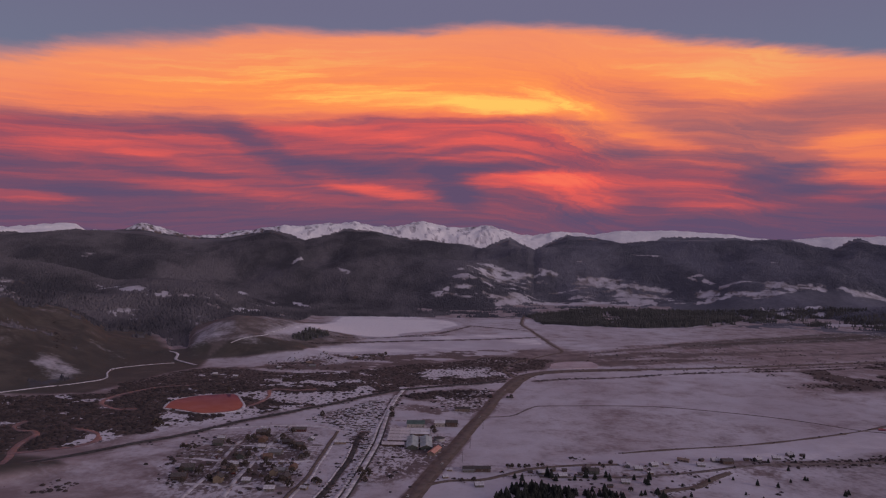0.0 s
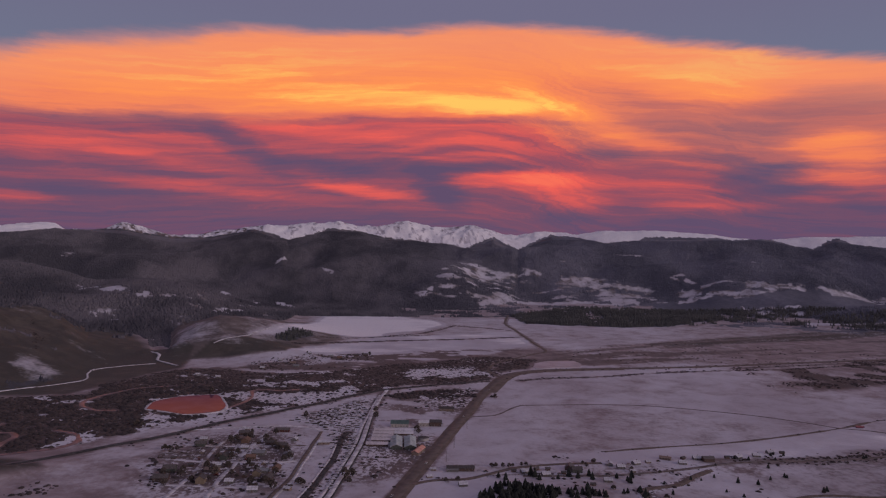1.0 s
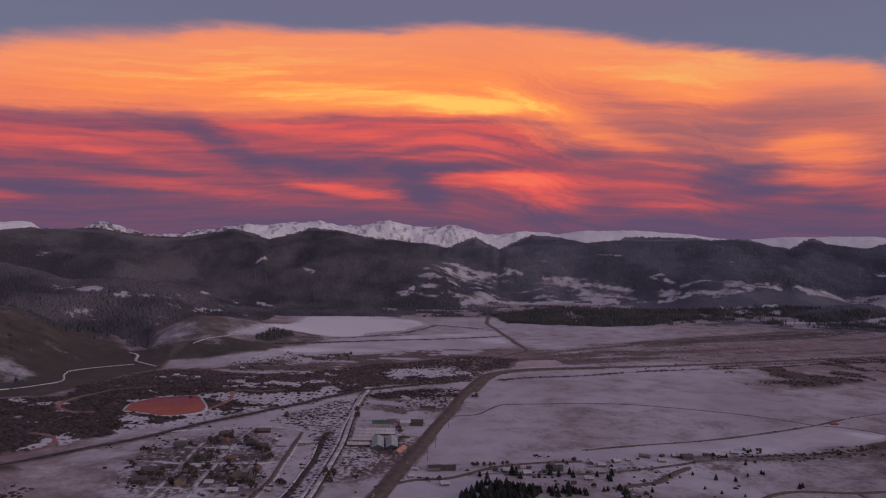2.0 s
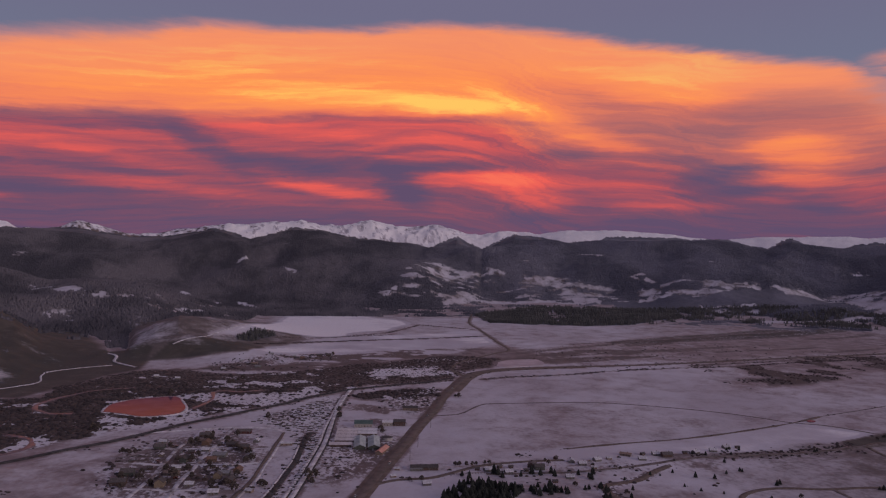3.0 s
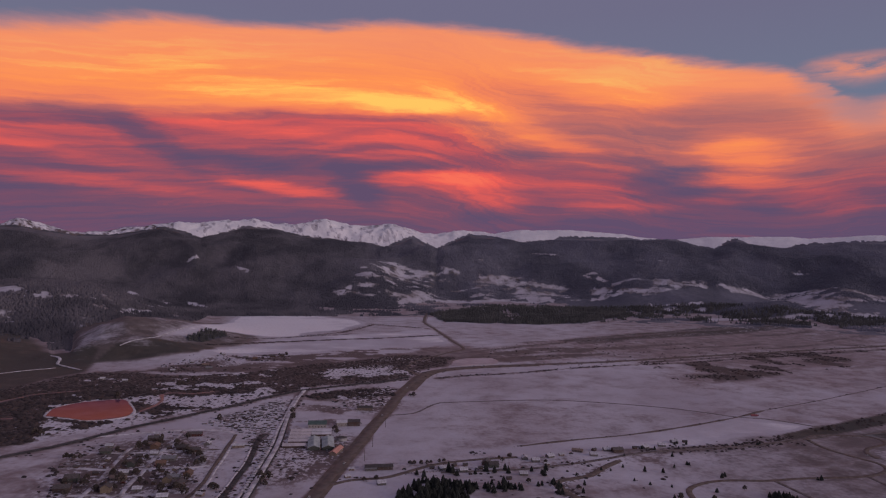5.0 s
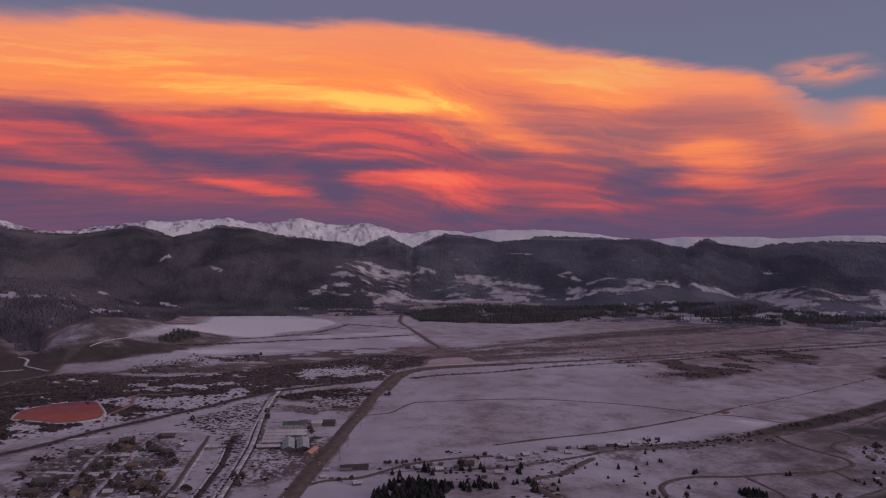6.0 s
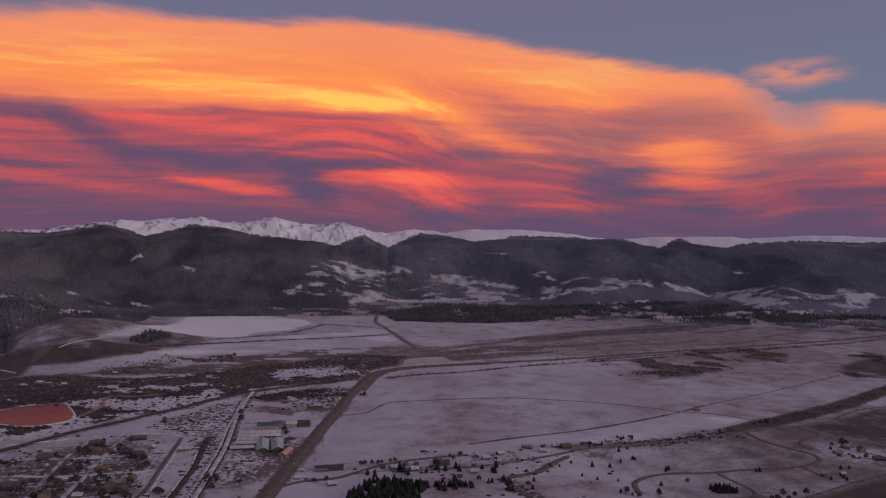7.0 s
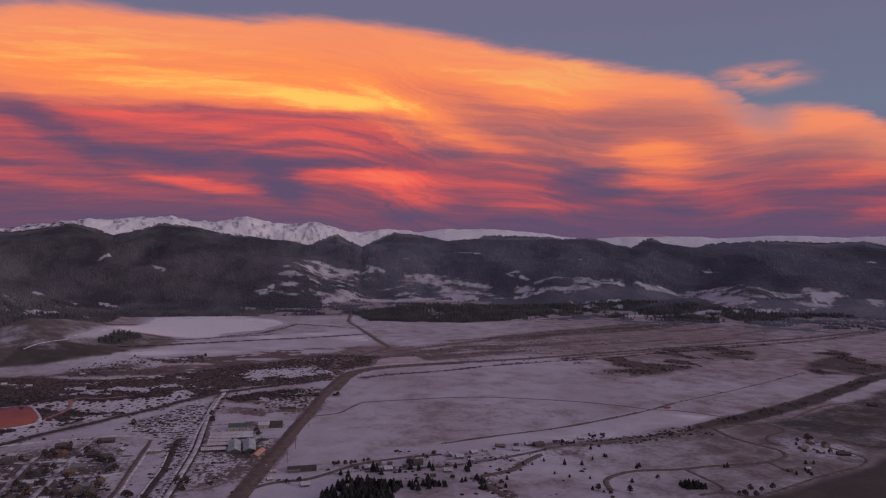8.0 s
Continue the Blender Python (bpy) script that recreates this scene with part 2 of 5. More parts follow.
# skylines, as heading and height in degrees seen from the hovering point
SNOW_LINE = [(-60, 2.2), (-45, 1.9), (-32.9, 1.98), (-30.9, 2.23), (-28.2, 2.31), (-27.6, 1.87), (-25.2, 1.96), (-23.8, 2.62), (-21.8, 1.99), (-19.7, 1.62), (-18.2, 1.75), (-16.7, 2.25), (-14.6, 2.45), (-13.2, 2.81), (-10.5, 2.8), (-8.7, 3.03), (-7.3, 3.3), (-5.9, 2.92), (-4, 2.82), (-1.6, 3.29), (0.3, 2.85), (2.1, 2.93), (4, 3.1), (5.7, 2.56), (7.3, 2.3), (9.4, 2.61), (12.4, 2.45), (14.6, 2.75), (17.6, 2.82), (20.2, 2.7), (22.6, 2.51), (24.6, 2.19), (26.6, 2.1), (28.8, 2.23), (29.9, 2.31), (35, 2.41), (36.2, 2.24), (39.4, 2.38), (42.1, 2.46), (44.9, 2.29), (47.3, 2.38), (60, 2.03)]
WOOD_LINE = [(-60, 1.4), (-45, 1.6), (-32.9, 1.51), (-30.9, 1.42), (-28, 1.86), (-25.7, 1.98), (-23.4, 1.9), (-21.8, 1.64), (-20.1, 1.43), (-17.6, 1.54), (-15.4, 1.92), (-14.1, 2.23), (-12.8, 1.9), (-11.4, 1.38), (-9.6, 1.89), (-8.2, 2.44), (-5.9, 2.31), (-3.5, 1.79), (-1.1, 1.6), (1.2, 1.27), (3.1, 1.02), (4.5, 1.61), (5.5, 2), (6.4, 1.49), (7.6, 0.95), (8.9, 1.67), (10.3, 2.29), (12.4, 2.04), (14.6, 1.56), (16.4, 1.76), (18.1, 2.14), (23, 2.16), (24.4, 1.91), (26.2, 2.17), (26.9, 2.09), (28.4, 1.51), (29.7, 1.27), (30.6, 1.93), (31.3, 2.09), (32.5, 1.6), (34.6, 1.31), (35.4, 1.67), (39.4, 1.96), (43.2, 1.8), (46, 1.89), (47.3, 1.5)]
FOOT_LINE = [(-60, -0.5), (-45, -0.6), (-32.8, -0.99), (-30.1, -1.57), (-27, -2.23), (-21.7, -2.7), (-17.5, -3.27), (-14, -4.03), (-10.4, -4.43), (-6.7, -4.9)]
HILL_LINE = [(-60, -2.5), (-40, -2.9), (-32.8, -3.37), (-31.1, -3.72), (-29.3, -4.03), (-27.5, -4.56), (-25.9, -5.77), (-24, -6.24), (-21.6, -7.17), (-20.4, -8.3)]
KNOLL_LINE = [(-20.6, -7.2), (-19.7, -6), (-18.3, -5.14), (-16.6, -4.61), (-14.4, -4.71), (-12.1, -5.17), (-10, -5.7), (-8, -6.05), (-6, -6.25), (-3.5, -6.38), (-2, -6.5)]


def ridge(r, az, line, far, front, back, sharp=1.0):
    """The height of a ridge whose crest stands far metres off (a number, or pairs of heading and metres) and shows that skyline."""
    crest = np.interp(az, *zip(*far)) if isinstance(far, list) else far
    line_up = np.interp(az, *zip(*line))
    # down the flanks the notches of the skyline widen and fade
    broad = sum(np.interp(az + k, *zip(*line)) for k in (-3.2, -2.2, -1.2, -0.4, 0.4, 1.2, 2.2, 3.2)) / 8
    line_up = line_up + (np.minimum(broad, line_up + 0.42) - line_up) * ease(crest - r, 20, 420)
    up = np.maximum(EYE + crest * np.tan(np.radians(line_up)), 0)
    front = np.interp(az, *zip(*front)) if isinstance(front, list) else front
    d = r - crest
    s = np.where(d < 0, 1 + d / front, 1 - d / back)
    s = np.clip(s, 0, 1)
    return up * (s * s * (3 - 2 * s)) ** sharp


def height(x, y):
    """The ground's height, and how much of it belongs to the snowy range, the wooded range, the foothills and the bare hills."""
    r, az = np.hypot(x, y), np.degrees(np.arctan2(x, y))
    # spurs and gullies: the crest stays, the flanks wander
    spur = rough(x, y, 700, 4, 5) - 0.5
    small = rough(x, y, 160, 4, 9) - 0.5
    valley = 85 * ease(r, 2100, 3900) + 1.2 * (rough(x, y, 120, 3, 2) - 0.5)
    rs = r + 320 * spur * np.clip(np.abs(4560 - r) / 500, 0, 1)
    snowy = ridge(rs, az, SNOW_LINE, 4560, 900, 700, 1.2)
    rw = r + 500 * spur * np.clip(np.abs(3950 - r) / 600, 0, 1)
    woody = ridge(rw, az, WOOD_LINE, 3950, 1500, 500, 1.15)
    foot = ridge(r + 120 * spur, az, FOOT_LINE, [(-33, 2650), (-14, 2450), (-7, 2480)], [(-33, 950), (-17, 650), (-12, 300), (-7, 120)], 1500)
    bare = ridge(r + 150 * spur, az, HILL_LINE, [(-33, 1730), (-25.9, 1731), (-24, 1700), (-21.6, 1566), (-20.4, 1480)], [(-33, 690), (-27, 580), (-24, 430), (-21, 220)], 500, 0.9)
    knoll = ridge(r, az, KNOLL_LINE, [(-20, 1690), (-7, 1800)], 260, 500, 0.7)
    mound = 19 * np.exp(-(((x + 365) / 105) ** 2 + ((y - 1460) / 60) ** 2) ** 1.3) + 11 * np.exp(-((x + 512) / 55) ** 2 - ((y - 1420) / 60) ** 2)
    mound = mound + 12 * np.exp(-((0.65 * (x + 404) + 0.76 * (y - 606)) / 62) ** 2 - ((0.76 * (x + 404) - 0.65 * (y - 606)) / 18) ** 2)
    stack = np.stack([valley, snowy, woody, foot, bare, knoll])
    z = stack.max(0) + mound
    stack[0] += 3.0
    which = stack.argmax(0)
    hill = np.clip(z - valley, 0, 60) / 60
    fold = 1 - np.abs(2 * rough(x, y, 640, 3, 14) - 1)
    tuck = np.clip(np.abs(r - 3950) / 450, 0, 1) * ((which == 2) | (which == 3))
    z = z + 125 * (fold - 0.72) * hill * tuck + (which == 1) * hill * 22 * (rough(x, y, 50, 3, 15) - 0.5) * (1 - 0.6 * ease(az, 9, 14))
    z = z + (which == 4) * hill * 46 * (0.62 - np.abs(2 * rough(x, y, 190, 3, 16) - 1)) * ease(np.hypot(x, y), 1760, 1600) + (which == 3) * hill * 26 * (0.6 - np.abs(2 * rough(x, y, 230, 3, 17) - 1)) * ease(az, -10, -15)
    z = z + small * hill * np.where(which == 1, 60 - 38 * ease(az, 9, 14), np.where(which >= 4, 9, 26)) * np.where(r > 3700, 0.6, 1) - (which == 2) * np.abs(small) * 8 * hill
    return z, which


# ---- plan: lines and areas, in metres east and north of the hovering point ----
HIGHWAY = [(-60, 440), (-42, 510), (-23, 584), (-12, 631), (3, 693), (19, 757), (37, 834), (60, 921), (82, 1019), (108, 1111), (135, 1193), (169, 1251), (228, 1290), (344, 1318), (462, 1340), (591, 1372), (769, 1432), (978, 1496), (1187, 1560), (1457, 1640), (1871, 1740), (2600, 1850)]
BRANCH_ROAD = [(135, 1193), (118, 1272), (139, 1361), (194, 1450), (240, 1515), (276, 1570), (273, 1723), (268, 2044), (261, 2246), (300, 2500)]
FIELD_TRACK = [(60, 893), (84, 898), (100, 910), (129, 958), (155, 970), (256, 980), (313, 977), (373, 957), (441, 924), (487, 890), (522, 856), (563, 836), (611, 775)]
CROSS_TRACK = [(140, 722), (193, 734), (262, 755), (336, 774), (420, 806), (520, 853), (584, 891), (732, 961), (900, 1050), (1010, 1110)]
RAILWAY = [(-520, 520), (-440, 600), (-367, 685), (-347, 710), (-327, 735), (-295, 768), (-263, 815), (-241, 848), (-204, 891), (-176, 926), (-145, 963), (-112, 1011), (-85, 1042), (-62, 1066), (12, 1112), (68, 1141), (112, 1182)]
LANE = [(-291, 798), (-249, 812), (-200, 826), (-173, 831), (-146, 827), (-128, 817), (-119, 805), (-119, 779), (-120, 749), (-120, 718), (-121, 675), (-121, 638), (-124, 607), (-127, 592), (-134, 500)]
SIDING = [(-92, 470), (-83, 560), (-79, 589), (-76, 630), (-73, 667), (-70, 716), (-68, 764), (-68, 830), (-68, 896), (-66, 960), (-62, 1025), (-58, 1068)]
CREEK = [(-118, 470), (-106, 550), (-99, 590), (-95, 625), (-93, 655), (-90, 688), (-90, 724), (-91, 756), (-91, 782), (-87, 805)]
POND = [(-363, 911), (-370, 958), (-354, 988), (-339, 999), (-312, 1011), (-296, 1003), (-280, 967), (-266, 932), (-266, 906), (-281, 892), (-306, 884), (-330, 898)]
RIVER_1 = [(-397, 902), (-421, 900), (-438, 912), (-455, 928), (-465, 952), (-464, 977), (-460, 1000), (-449, 1025), (-436, 1052), (-416, 1065), (-384, 1080)]
RIVER_2 = [(-430, 690), (-400, 708), (-381, 720), (-372, 736), (-372, 753), (-385, 776), (-403, 789), (-420, 796)]
RIVER_3 = [(-258, 932), (-250, 965), (-249, 1004), (-259, 1045), (-247, 1058), (-220, 1050), (-190, 1065)]
RIVER_4 = [(-415, 650), (-422, 678), (-437, 711), (-445, 743), (-447, 766), (-462, 783), (-475, 782), (-493, 800), (-496, 827)]
VILLAGE_ROADS = [[(-214, 560), (-213, 613), (-212, 644), (-215, 685), (-217, 716), (-218, 748), (-213, 783), (-215, 822)], [(-179, 560), (-184, 636), (-182, 664), (-184, 698), (-183, 737), (-182, 783), (-180, 828)], [(-255, 692), (-213, 680), (-187, 682), (-145, 683), (-125, 690)], [(-225, 611), (-214, 611), (-171, 608), (-131, 612)], [(-252, 742), (-217, 738), (-183, 740), (-124, 745)]]
SOUTH_ROAD = [(-18, 612), (8, 631), (40, 637), (62, 652), (92, 674), (134, 687), (180, 693)]
LONG_ROAD = [(94, 648), (138, 649), (183, 653), (232, 666), (265, 677), (302, 692), (345, 703), (440, 714), (492, 727), (585, 757)]
BROWN_ROAD = [(205, 560), (197, 581), (194, 601), (199, 613), (216, 620), (235, 628), (254, 648), (282, 672)]
LOOP_ROAD = [(300, 553), (310, 581), (334, 597), (361, 602), (396, 598), (437, 601), (489, 600), (516, 605), (541, 619), (550, 640), (542, 666), (535, 696), (538, 728), (545, 745), (564, 755), (596, 753), (628, 741), (622, 714), (588, 698), (569, 680), (564, 656)]
LOOP_SPURS = [[(404, 598), (406, 568), (407, 545), (398, 531), (372, 528)], [(504, 601), (503, 581), (503, 566)], [(587, 744), (680, 771), (777, 826), (848, 847), (950, 850)], [(330, 480), (462, 527), (509, 545), (558, 561), (601, 577), (622, 600), (615, 640)]]
HILL_TRACK = [(-730, 950), (-629, 966), (-613, 978), (-583, 1026), (-553, 1083), (-546, 1124), (-566, 1171), (-570, 1210), (-547, 1260), (-504, 1300)]
FORD_TRACK = [(-554, 1407), (-526, 1375), (-514, 1335), (-482, 1303), (-453, 1275)]
KNOLL_TRACK = [(-440, 1440), (-420, 1468), (-401, 1493), (-386, 1566), (-368, 1628), (-358, 1690), (-350, 1740)]
FIELD_LINE = [(-300, 1560), (-268, 1583), (-157, 1686), (-60, 1735), (95, 1786), (252, 1858)]
FIELD_LINE_2 = [(-264, 1677), (-121, 1805), (13, 1876)]
FIELD_CREEK = [(-120, 1827), (-20, 1900), (40, 2020), (90, 2160), (170, 2110), (250, 2040)]
DARK_HEDGE = [(162, 1171), (211, 1196), (318, 1223), (442, 1277), (567, 1312), (724, 1346), (850, 1396), (1126, 1480), (1500, 1600)]
BROWN_STREAK = [(292, 1517), (418, 1608), (518, 1667), (639, 1763), (798, 1848), (1030, 1982), (1346, 2088), (1647, 2165)]
EAST_STREAK = [(612, 1345), (777, 1402), (965, 1463), (1149, 1506), (1358, 1561), (1871, 1726)]
CREEK_BANK = [(293, 704), (369, 708), (437, 716), (492, 731), (541, 753), (611, 783), (708, 825), (814, 877), (931, 942), (1082, 1031), (1141, 1052), (1300, 1120)]

SCRUB = [(-391, 730), (-447, 682), (-620, 930), (-612, 955), (-570, 965), (-515, 985), (-490, 1010), (-505, 1105), (-465, 1180), (-440, 1240), (-380, 1250), (-261, 1216), (-151, 1263), (-51, 1311), (81, 1373), (161, 1376), (214, 1344), (135, 1240), (100, 1168), (12, 1123), (-42, 1101), (-105, 1027), (-184, 930), (-220, 897), (-259, 844), (-318, 826), (-356, 761)]
SCRUB_2 = [(-131, 1264), (-74, 1337), (37, 1400), (135, 1462), (228, 1436), (197, 1310), (115, 1240), (-46, 1187)]
SCRUB_3 = [(-63, 1018), (-6, 1074), (66, 1105), (82, 1077), (70, 1022), (11, 997), (-37, 987)]
SCRUBS = [SCRUB, SCRUB_2, SCRUB_3]
YARD = [(-175, 865), (-130, 925), (-85, 1010), (-60, 1000), (-60, 850), (-62, 727), (-70, 600), (-98, 590), (-97, 727), (-108, 808), (-140, 840)]
FARMSTEAD = [(-310, 1250), (-330, 1340), (-270, 1430), (-120, 1470), (-90, 1400), (-160, 1300), (-250, 1240)]
ORCHARD = [(-62, 695), (-50, 725), (-14, 712), (-24, 658), (-43, 632), (-56, 632)]
WHITE_FIELD = [(-338, 1735), (-322, 2149), (-300, 2430), (-200, 2470), (-80, 2400), (49, 2280), (60, 2180), (-2, 2000), (-122, 1890), (-267, 1830)]
WHITE_FIELD_2 = [(-310, 1343), (-287, 1581), (-119, 1785), (250, 1992), (260, 1694), (148, 1506), (-46, 1372), (-203, 1367), (-267, 1472)]
BROWN_STRIP = [(-157, 1359), (-24, 1411), (150, 1533), (281, 1632), (326, 1526), (317, 1377), (174, 1328), (21, 1297)]
ROUGH_EAST = [(207, 1378), (308, 1605), (539, 1734), (836, 1935), (1265, 2077), (1600, 1900), (1400, 1660), (1035, 1550), (645, 1409), (434, 1344)]
BELT = [(321, 2387), (476, 2654), (944, 2742), (1313, 2580), (1649, 2548), (1640, 2420), (1199, 2418), (1150, 2330), (1029, 2380), (753, 2187), (538, 2190), (330, 2246)]
BELT_2 = [(1230, 2330), (1640, 2240), (1792, 2209), (2190, 2021), (2125, 1961), (1821, 2069), (1559, 2033), (1440, 2130), (1240, 2240)]
DARK_EAST = [(1262, 1360), (1359, 1402), (1380, 1370), (1300, 1300), (1254, 1294), (1180, 1250), (1083, 1178), (1021, 1100), (1110, 1067), (1300, 1100), (1242, 1193), (1300, 1260)]
DARK_FIELD = [(617, 1274), (714, 1333), (935, 1474), (1104, 1511), (1160, 1453), (1021, 1283), (837, 1205), (695, 1149), (587, 1107), (589, 1141), (700, 1214)]
BENCH = [(892, 1950), (1148, 2066), (1560, 2180), (1500, 2060), (1306, 1981), (995, 1856), (600, 1700), (560, 1740)]
KNOLL_WOOD = [(-345, 1549), (-341, 1615), (-321, 1685), (-284, 1701), (-278, 1680), (-306, 1578)]
OLIVE_MOUND = [(-470, 1353), (-456, 1439), (-414, 1486), (-334, 1546), (-274, 1553), (-287, 1437), (-370, 1400)]
SLOPE_SOUTH = [(397, 512), (462, 520), (509, 537), (558, 553), (601, 569), (632, 590), (700, 620), (760, 400), (357, 380)]
SLOPE_EAST = [(611, 751), (714, 788), (840, 840), (1007, 928), (1200, 980), (1000, 640), (666, 613), (648, 617), (651, 692), (637, 722)]
TURF_EAST = [(640, 742), (714, 765), (820, 800), (900, 830), (940, 740), (700, 690), (655, 700)]
OLIVE_WEST = [(-520, 735), (-456, 703), (-410, 688), (-385, 682), (-366, 667), (-353, 650), (-362, 638), (-381, 613), (-391, 600), (-480, 540)]
WEST_TURF = [(-800, 900), (-640, 960), (-560, 985), (-515, 1000), (-495, 1080), (-470, 1180), (-440, 1260), (-455, 1340), (-470, 1420), (-560, 1500), (-700, 1300)]
STREAKY = [(-430, 1230), (-400, 1330), (-300, 1420), (-120, 1480), (60, 1560), (210, 1600), (270, 1500), (180, 1400), (60, 1360), (-150, 1250), (-300, 1190)]
STREAKY_2 = [(-50, 830), (-50, 1010), (20, 1100), (95, 1120), (60, 950), (30, 830)]
FIELD_TIP = [(-392, 1548), (-366, 1619), (-357, 1836), (-349, 2361), (-180, 2427), (-106, 1819), (-263, 1788), (-317, 1730), (-347, 1614)]
SOUTH_FIELD = [(110, 712), (200, 732), (340, 770), (430, 806), (530, 852), (600, 800), (520, 770), (420, 728), (300, 722), (180, 700)]
PALE_SHORE = [(225, 1378), (294, 1402), (305, 1336), (230, 1318)]
WOOD_CLEARINGS = [
    [(413, 3238), (570, 3135), (569, 3099), (474, 3164)],
    [(606, 3130), (801, 3067), (723, 3057), (603, 3085)],
    [(57, 3058), (105, 3053), (135, 2980), (85, 2966)],
    [(166, 3224), (207, 3192), (200, 3077), (171, 3106)],
    [(-60, 2829), (-11, 2846), (38, 2851), (33, 2787), (-29, 2781)],
    [(171, 2953), (213, 2961), (233, 2851), (187, 2855)],
    [(298, 3153), (336, 3165), (370, 3138), (314, 3120)],
    [(602, 3226), (665, 3249), (653, 3216)],
    [(925, 3418), (1052, 3336), (1040, 3300), (913, 3371)],
    [(262, 2963), (393, 3075), (390, 3048), (279, 2889)],
    [(1050, 2971), (1115, 2970), (1145, 2883), (1146, 2832), (1073, 2929)],
    [(1899, 2727), (1942, 2710), (1961, 2667), (1941, 2655), (1901, 2693)],
    [(1362, 3079), (1400, 3099), (1362, 3002)],
    [(1408, 2964), (1434, 2958), (1415, 2918)],
    [(1312, 2789), (1313, 2705), (1300, 2721)],
    [(699, 3173), (740, 3194), (726, 3171)],
    [(1301, 2830), (1316, 2795), (1300, 2803)],
    [(205, 2770), (370, 2846), (587, 2875), (778, 2884), (970, 2821), (1087, 2751), (1076, 2722), (845, 2791), (589, 2774), (366, 2815), (219, 2720)],
    [(1069, 2823), (1233, 2702), (1478, 2643), (1466, 2623), (1221, 2674), (1075, 2790)],
    [(1280, 2287), (1567, 2234), (1769, 2179), (1752, 2158), (1552, 2212), (1248, 2229)],
    [(1733, 2472), (1795, 2342), (1817, 2256), (1817, 2224), (1721, 2244), (1693, 2324)],
    [(2056, 2253), (2157, 2186), (2068, 2122), (2005, 2083), (1979, 2135)],
    [(1766, 2207), (1967, 2095), (1931, 2069), (1737, 2170)],
    [(2486, 2415), (2674, 2492), (2583, 2407), (2422, 2339)],
    [(1177, 2576), (1278, 2479), (1369, 2465), (1344, 2402), (1201, 2422)],
    [(-1203, 2363), (-1023, 2288), (-838, 2110), (-824, 2075), (-916, 2089), (-1178, 2335)],
    [(-822, 2114), (-781, 2168), (-708, 2191), (-762, 2115), (-804, 2088)],
    [(-881, 2909), (-835, 2926), (-810, 2879), (-844, 2869)],
    [(-694, 2771), (-641, 2681), (-613, 2532), (-678, 2688)],
    [(-608, 2760), (-561, 2755), (-465, 2569), (-544, 2619)],
    [(-713, 3220), (-654, 3258), (-654, 3234), (-700, 3201)],
    [(-479, 3083), (-404, 3003), (-414, 2983), (-457, 3024)],
    [(-661, 2157), (-632, 2246), (-577, 2320), (-592, 2236), (-636, 2089)],
]
THIN_WOODS = [
    [(-943, 1969), (-861, 2005), (-781, 1970), (-746, 1846), (-854, 1882), (-936, 1939)],
    [(-754, 1903), (-709, 1928), (-660, 1817), (-686, 1771)],
    [(-637, 1687), (-531, 1498), (-500, 1394), (-568, 1494)],
    [(-1638, 2863), (-1552, 3018), (-1549, 2965), (-1622, 2857)],
    [(-1399, 2204), (-1354, 2242), (-1341, 2193), (-1370, 2167)],
]
OPEN_SLOPES = [
    [(42, 3044), (205, 3245), (563, 3153), (780, 3084), (1003, 2918), (970, 2853), (595, 2916), (177, 2772), (40, 2801)],
    [(959, 2946), (1477, 2662), (1461, 2613), (1207, 2643), (964, 2804)],
    [(1478, 2643), (1799, 2566), (2194, 2196), (2224, 2071), (2176, 2027), (1637, 2264), (1626, 2469), (1449, 2562)],
]
KNOLL_FACE = [(-606, 1689), (-525, 1608), (-470, 1580), (-416, 1528), (-398, 1462), (-461, 1434), (-522, 1409)]
HILL_SNOW = [(-696, 1143), (-738, 1230), (-657, 1193), (-590, 1110), (-603, 1062), (-643, 1075)]
HILL_SHRUB = [(-768, 1353), (-756, 1355), (-689, 1250), (-669, 1250), (-673, 1211), (-705, 1251)]
HILL_PALE = [(-816, 1422), (-849, 1534), (-785, 1487), (-773, 1378)]


def line_distance(x, y, points):
    best = np.full(x.shape, 1e9)
    for (ax, ay), (bx, by) in zip(points, points[1:]):
        dx, dy = bx - ax, by - ay
        k = np.clip(((x - ax) * dx + (y - ay) * dy) / (dx * dx + dy * dy), 0, 1)
        best = np.minimum(best, np.hypot(x - ax - k * dx, y - ay - k * dy))
    return best


def within(x, y, area, soft=8.0):
    """1 inside the area, 0 outside, with an edge soft metres wide."""
    xs, ys = [p[0] for p in area], [p[1] for p in area]
    out = np.zeros(x.shape)
    near = (x > min(xs) - soft) & (x < max(xs) + soft) & (y > min(ys) - soft) & (y < max(ys) + soft)
    if not near.any():
        return out
    px, py = x[near], y[near]
    inside = np.zeros(px.shape, bool)
    loop = area + area[:1]
    for (ax, ay), (bx, by) in zip(loop, loop[1:]):
        cross = ((ay > py) != (by > py)) & (px < (bx - ax) * (py - ay) / (by - ay + 1e-9) + ax)
        inside ^= cross
    d = line_distance(px, py, loop) * np.where(inside, 1, -1)
    out[near] = ease(d, -soft, soft)
    return out


def any_of(x, y, areas, soft=8.0):
    out = np.zeros(x.shape)
    for area in areas:
        out = np.maximum(out, within(x, y, area, soft))
    return out


